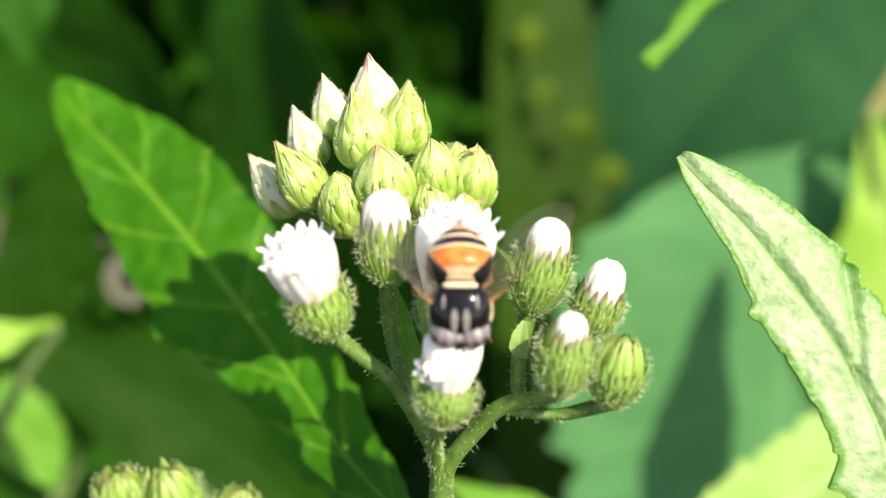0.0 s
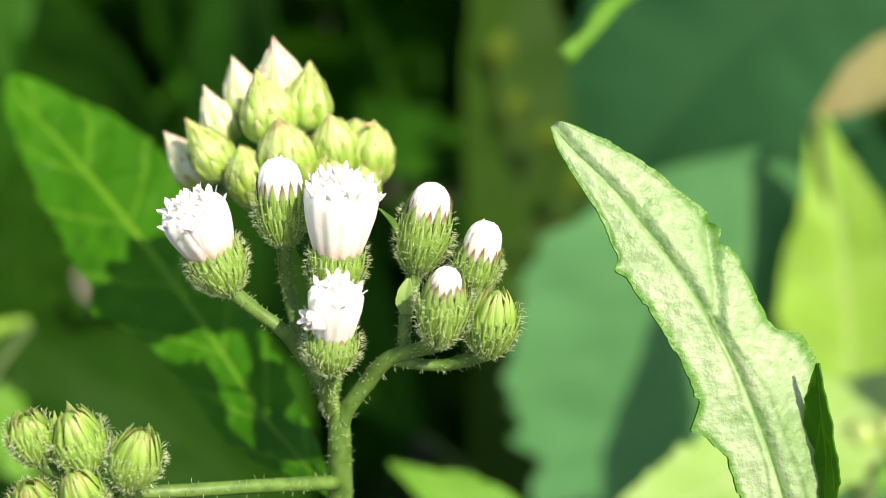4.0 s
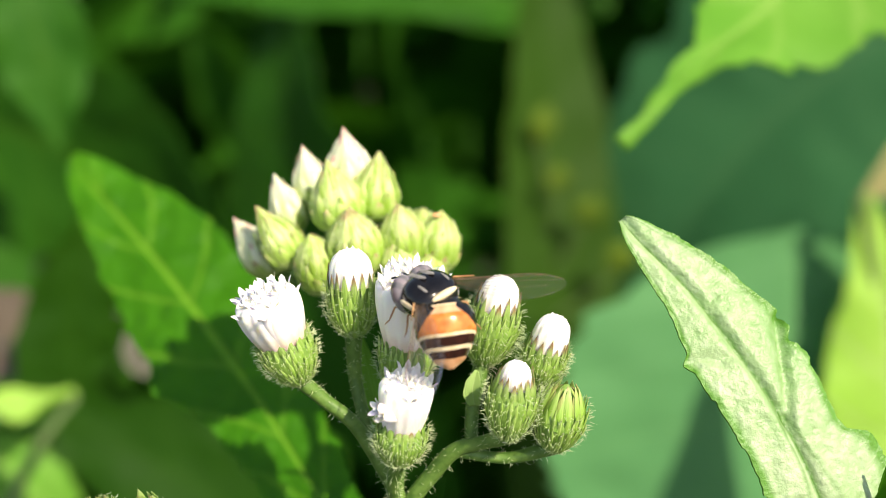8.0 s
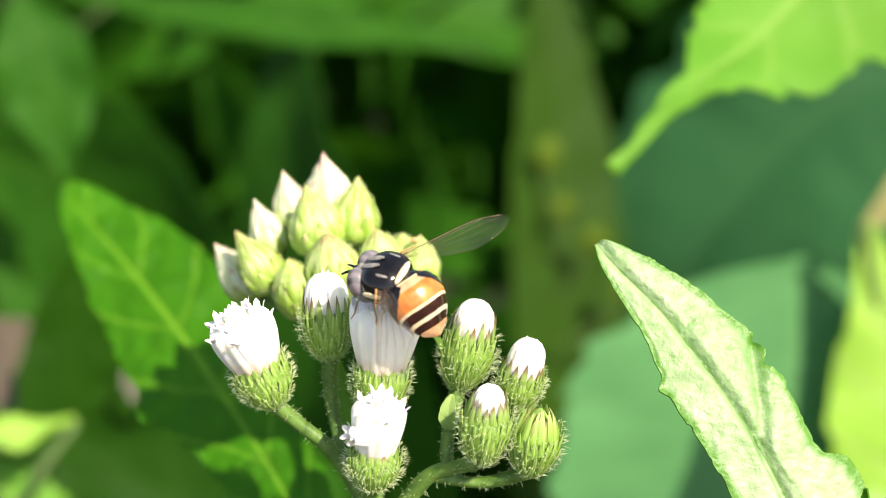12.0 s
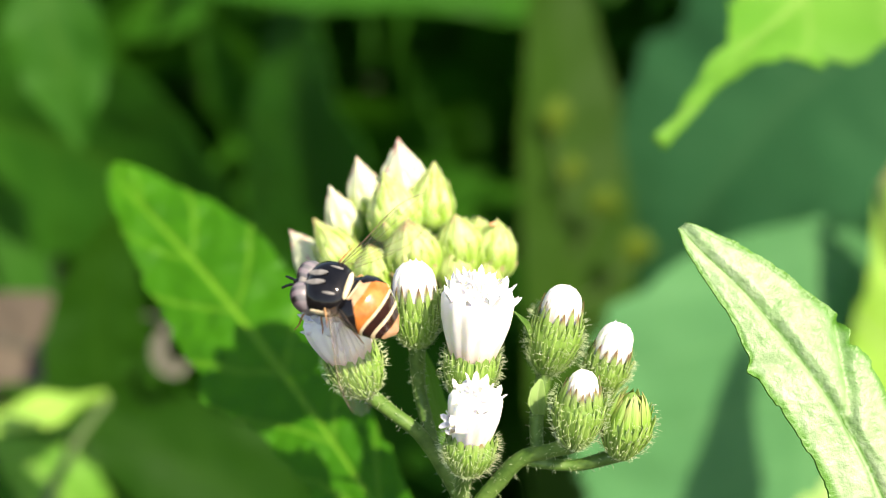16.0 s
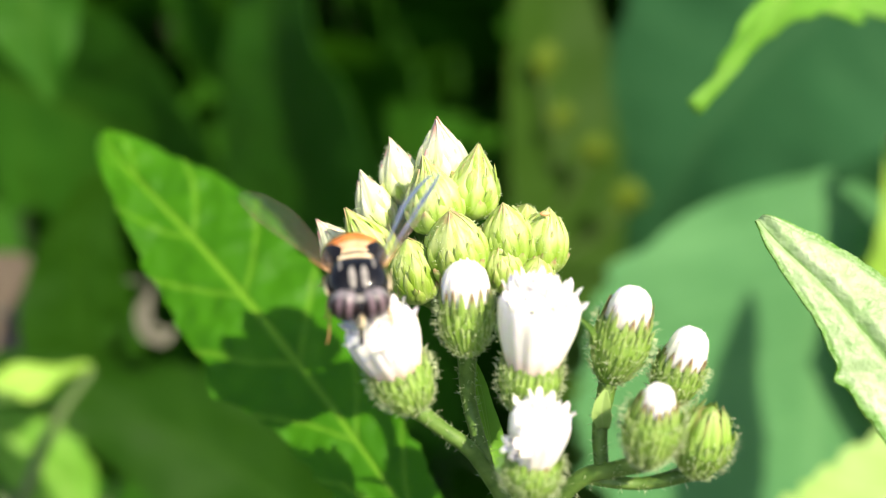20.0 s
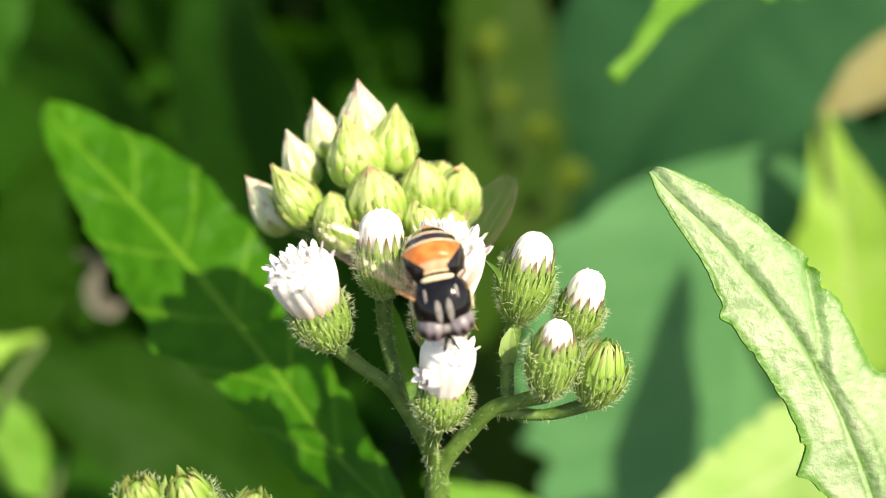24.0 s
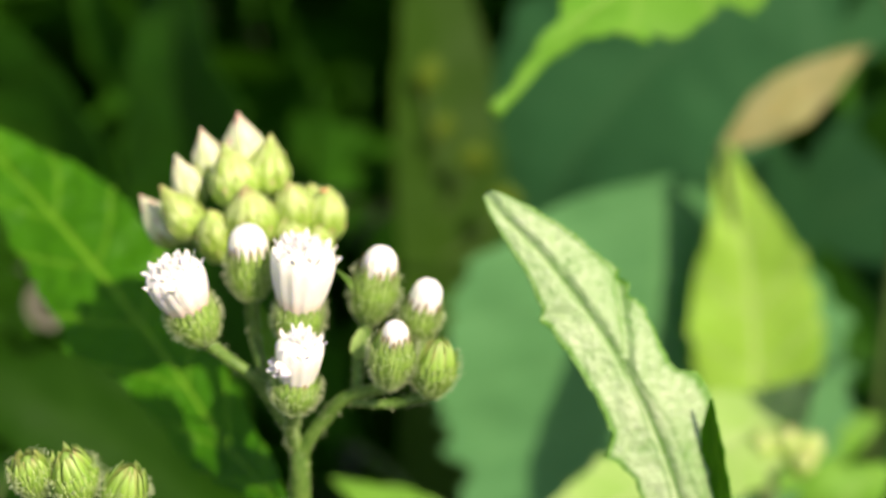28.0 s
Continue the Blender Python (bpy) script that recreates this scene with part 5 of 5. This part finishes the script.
FLIGHT = [
    (0, (-2.8, -3.5, 20.0), (0, -1, 0.0), (0, 0.1, 1)),
    (1, (-2.7, -3.5, 20.0), (0, -1, 0.0), (0, 0.1, 1)),
    (2, (-2.8, -3.3, 20.0), (0, -1, 0.1), (0, 0.15, 1)),
    (3, (-2.9, -2.8, 20.0), (0, -1, 0.15), (0, 0.2, 1)),
    (3.42, (-2.4, -2.2, 21.0), (0.1, -1, 0.15), (0, 0.2, 1)),
    (3.5, (16.0, 20.0, 34.0), (0.5, -0.7, 0.2), (0.2, 0.4, 0.9)),
    (3.62, (34.0, 18.0, 36.0), (0.8, -0.2, 0.3), (0.1, 0.5, 0.85)),
    (3.85, (44.0, 10.0, 32.0), (0.2, -0.3, 0.9), (0.1, 0.9, 0.3)),
    (4.05, (32.0, 2.0, 29.0), (-0.8, -0.2, 0.4), (0.05, 0.9, 0.4)),
    (4.2, (19.0, -1.5, 26.0), (-1, -0.1, 0.1), (0.05, 0.85, 0.6)),
    (4.3, (11.8, 0.7, 25.0), (-1, -0.1, 0.1), (0.05, 0.85, 0.6)),
    (4.4, (5.5, -1.1, 23.0), (-1, -0.12, 0.1), (0.05, 0.8, 0.6)),
    (4.5, (2.7, -1.5, 21.0), (-1, -0.15, 0.1), (0.05, 0.8, 0.65)),
    (4.8, (-1.5, -1.5, 22.5), (-0.9, -0.35, 0.3), (0, 0.6, 0.8)),
    (5.6, (-1.8, -3.2, 21.5), (-0.7, -0.6, 0.4), (-0.1, 0.5, 0.85)),
    (6.5, (-2.2, -3.7, 20.0), (-0.62, -0.6, 0.4), (-0.1, 0.45, 0.9)),
    (7, (-1.6, -3.3, 21.0), (-0.8, -0.4, 0.35), (0.0, 0.5, 0.85)),
    (7.5, (-1.6, -2.1, 20.0), (-0.75, 0.1, -0.3), (0.1, 0.5, 0.85)),
    (8, (-1.9, -0.6, 20.5), (-0.66, 0.36, -0.55), (0.3, 0.5, 0.75)),
    (9, (-1.2, -0.1, 20.0), (-0.66, 0.42, -0.5), (0.3, 0.5, 0.8)),
    (10, (-2.0, 0.0, 20.0), (-0.68, 0.4, -0.45), (0.3, 0.5, 0.8)),
    (11, (-1.8, 1.2, 20.0), (-0.78, 0.2, -0.4), (0.15, 0.55, 0.82)),
    (12, (-2.7, 1.4, 20.0), (-0.8, 0.15, -0.35), (0.15, 0.58, 0.8)),
    (12.5, (-3.5, 0.9, 20.0), (-0.88, 0.1, -0.15), (0.1, 0.5, 0.8)),
    (13, (-7.6, 0.6, 20.5), (-1, 0.0, -0.16), (0.0, 0.55, 0.83)),
    (13.5, (-7.8, -0.2, 20.3), (-0.95, -0.1, -0.05), (0.0, 0.55, 0.83)),
    (14.5, (-9.5, 0.1, 20.6), (-0.95, 0.05, -0.1), (0.08, 0.52, 0.84)),
    (15.5, (-10.9, -0.2, 20.8), (-0.95, 0.14, -0.15), (0.15, 0.5, 0.85)),
    (16, (-10.2, 0.4, 20.8), (-0.95, 0.14, -0.2), (0.12, 0.5, 0.85)),
    (16.32, (-10.4, 0.5, 20.8), (-0.95, 0.12, -0.1), (0.1, 0.55, 0.83)),
    (16.42, (-16.0, 2.0, 20.5), (-0.95, -0.1, 0.2), (0, 0.65, 0.75)),
    (16.5, (-24.5, 1.7, 18.0), (-0.9, -0.3, 0.2), (-0.1, 0.7, 0.7)),
    (16.62, (-34.0, 6.0, 22.0), (-0.5, -0.75, 0.3), (-0.2, 0.6, 0.8)),
    (16.8, (-4.0, 8.5, 22.0), (-0.2, -0.9, 0.2), (-0.25, 0.4, 0.9)),
    (17, (-2.4, 4.1, 20.0), (-0.52, -0.82, 0.12), (-0.1, 0.25, 0.95)),
    (17.22, (-6.9, 5.3, 19.5), (-0.4, -0.88, 0.15), (-0.2, 0.35, 0.9)),
    (17.5, (-8.6, 2.8, 19.0), (-0.45, -0.35, 0.75), (-0.2, 0.8, 0.5)),
    (18, (-10.2, 2.2, 19.5), (-0.55, -0.55, 0.55), (-0.2, 0.5, 0.8)),
    (19, (-10.1, 1.3, 19.5), (0.0, -0.75, 0.62), (0, 0.6, 0.75)),
    (20, (-11.2, 1.0, 19.5), (0.12, -0.68, 0.7), (0.05, 0.68, 0.68)),
    (21, (-10.4, 1.0, 19.5), (0.36, -0.72, 0.55), (0.1, 0.5, 0.8)),
    (21.5, (-8.4, -1.3, 19.5), (0.85, -0.45, 0.25), (0.1, 0.6, 0.8)),
    (22, (-6.9, 0.2, 19.5), (0.92, -0.3, 0.15), (0.0, 0.6, 0.8)),
    (22.4, (-4.1, -0.3, 21.0), (0.85, -0.4, 0.3), (0.0, 0.65, 0.75)),
    (23.5, (-3.6, -1.6, 22.0), (0.4, -0.85, 0.2), (0, 0.3, 0.95)),
    (24.5, (-3.3, -3.0, 21.0), (0.05, -1, 0.05), (0, 0.1, 1)),
    (25, (-3.0, -2.9, 21.0), (0.05, -1, 0.05), (0, 0.1, 1)),
    (25.7, (-2.1, -3.4, 21.0), (0.0, -1, 0.1), (0, 0.15, 1)),
    (25.81, (-2.3, -2.0, 22.0), (0, -1, 0.1), (0, 0.15, 1)),
    (25.89, (-12.0, 17.0, 36.0), (-0.4, -0.8, 0.3), (-0.1, 0.5, 0.85)),
    (25.97, (-28.0, 24.0, 36.0), (-0.8, -0.2, 0.5), (-0.1, 0.6, 0.8)),
    (26.5, (-63.5, 52.0, -20.0), (-0.8, 0.3, 0.4), (-0.1, 0.6, 0.8)),
    (27.0, (-64.5, 43.5, -88.2), (-0.2, 0.9, -0.1), (0.2, 0.3, 0.9)),
    (28, (-64.5, 43.5, -88.2), (-0.2, 0.9, -0.1), (0.2, 0.3, 0.9)),
]
WINGS = [
    # seconds, sweep back and lift of the right wing, of the left wing, degrees
    (0.0, 42, 4, 42, 4), (1.6, 42, 4, 42, 6), (2.2, 42, 6, 40, 10), (3.41, 44, 8, 38, 12), (3.5, 5, 40, 5, 40), (3.65, 10, -25, 10, -25), (3.9, 5, 30, 5, 30), (4.2, 8, 55, 8, 55), (4.5, 15, 62, 15, 62), (4.9, 10, 10, 10, 10), (5.2, 30, 30, 30, 30),
    (5.6, 50, 15, 50, 15), (6.5, 62, 14, 60, 14), (7.0, 40, 40, 60, 14), (8.0, 50, 8, 36, -30), (9.0, 50, 6, 32, -25), (10.0, 50, 8, 30, -22), (11.0, 48, 4, 26, -14), (12.0, 45, 4, 25, -12), (13.0, 42, 34, 50, 0), (14.5, 42, 30, 30, -20), (16.0, 40, 34, 22, -24),
    (16.32, 40, 34, 30, -20), (16.4, 5, 30, 5, 30), (16.5, 5, 55, 5, 55), (16.75, 5, -15, 5, -15), (17.0, 5, 74, 8, 66), (17.25, 5, 30, 5, 30), (17.5, 35, 25, 30, 25), (18.0, 40, 25, 35, 30), (19.0, 40, 22, 42, 24), (20.0, 38, 20, 46, 24), (21.0, 10, 8, 48, 24), (22.0, 55, 10, 50, 40), (22.5, 60, 12, 50, 40), (24.0, 40, 14, 48, 14),
    (25.2, 38, 14, 46, 12), (25.79, 38, 12, 40, 10), (25.88, 5, 45, 5, 45), (26.1, 8, 0, 8, 0), (26.6, 5, 45, 5, 45), (27.0, 42, 4, 42, 4), (28.0, 42, 4, 42, 4)]


ABDOMEN = [
    # seconds, droop and sideways swing of the abdomen, degrees
    (0.0, -3, 0), (3.4, -3, 0), (4.5, -4, 0), (6.5, 10, 0), (7.0, 14, -10), (7.5, 14, -14), (8.0, 20, -34), (10.0, 20, -34), (11.0, 18, -36), (12.0, 12, -28), (12.6, -8, -10), (13.0, -20, -2), (13.5, -16, -6), (15.5, 4, -18), (16.2, 4, -18),
    (16.6, -8, 0), (17.2, -12, 0), (17.6, 4, 20), (18.2, 4, 20), (19.0, 0, 0), (21.0, 0, 0), (22.0, 0, 0), (24.5, -3, 0), (28.0, -3, 0)]


def motions():
    walk(fly, [(t, posed(p, f, u)) for t, p, f, u in FLIGHT])
    walk(abdomen_root, [(t, mm_pose(WAIST.x, WAIST.y, WAIST.z, a, 0, b)) for t, a, b in ABDOMEN])
    walk(wing_right, [(t, mm_pose(1.0, -0.35, 0.55, 0, -b, 0) @ pose(0, 0, 0, 0, 0, -a)) for t, a, b, c, d in WINGS])
    walk(wing_left, [(t, mm_pose(-1.0, -0.35, 0.55, 0, d, 0) @ pose(0, 0, 0, 0, 0, c)) for t, a, b, c, d in WINGS])


motions()
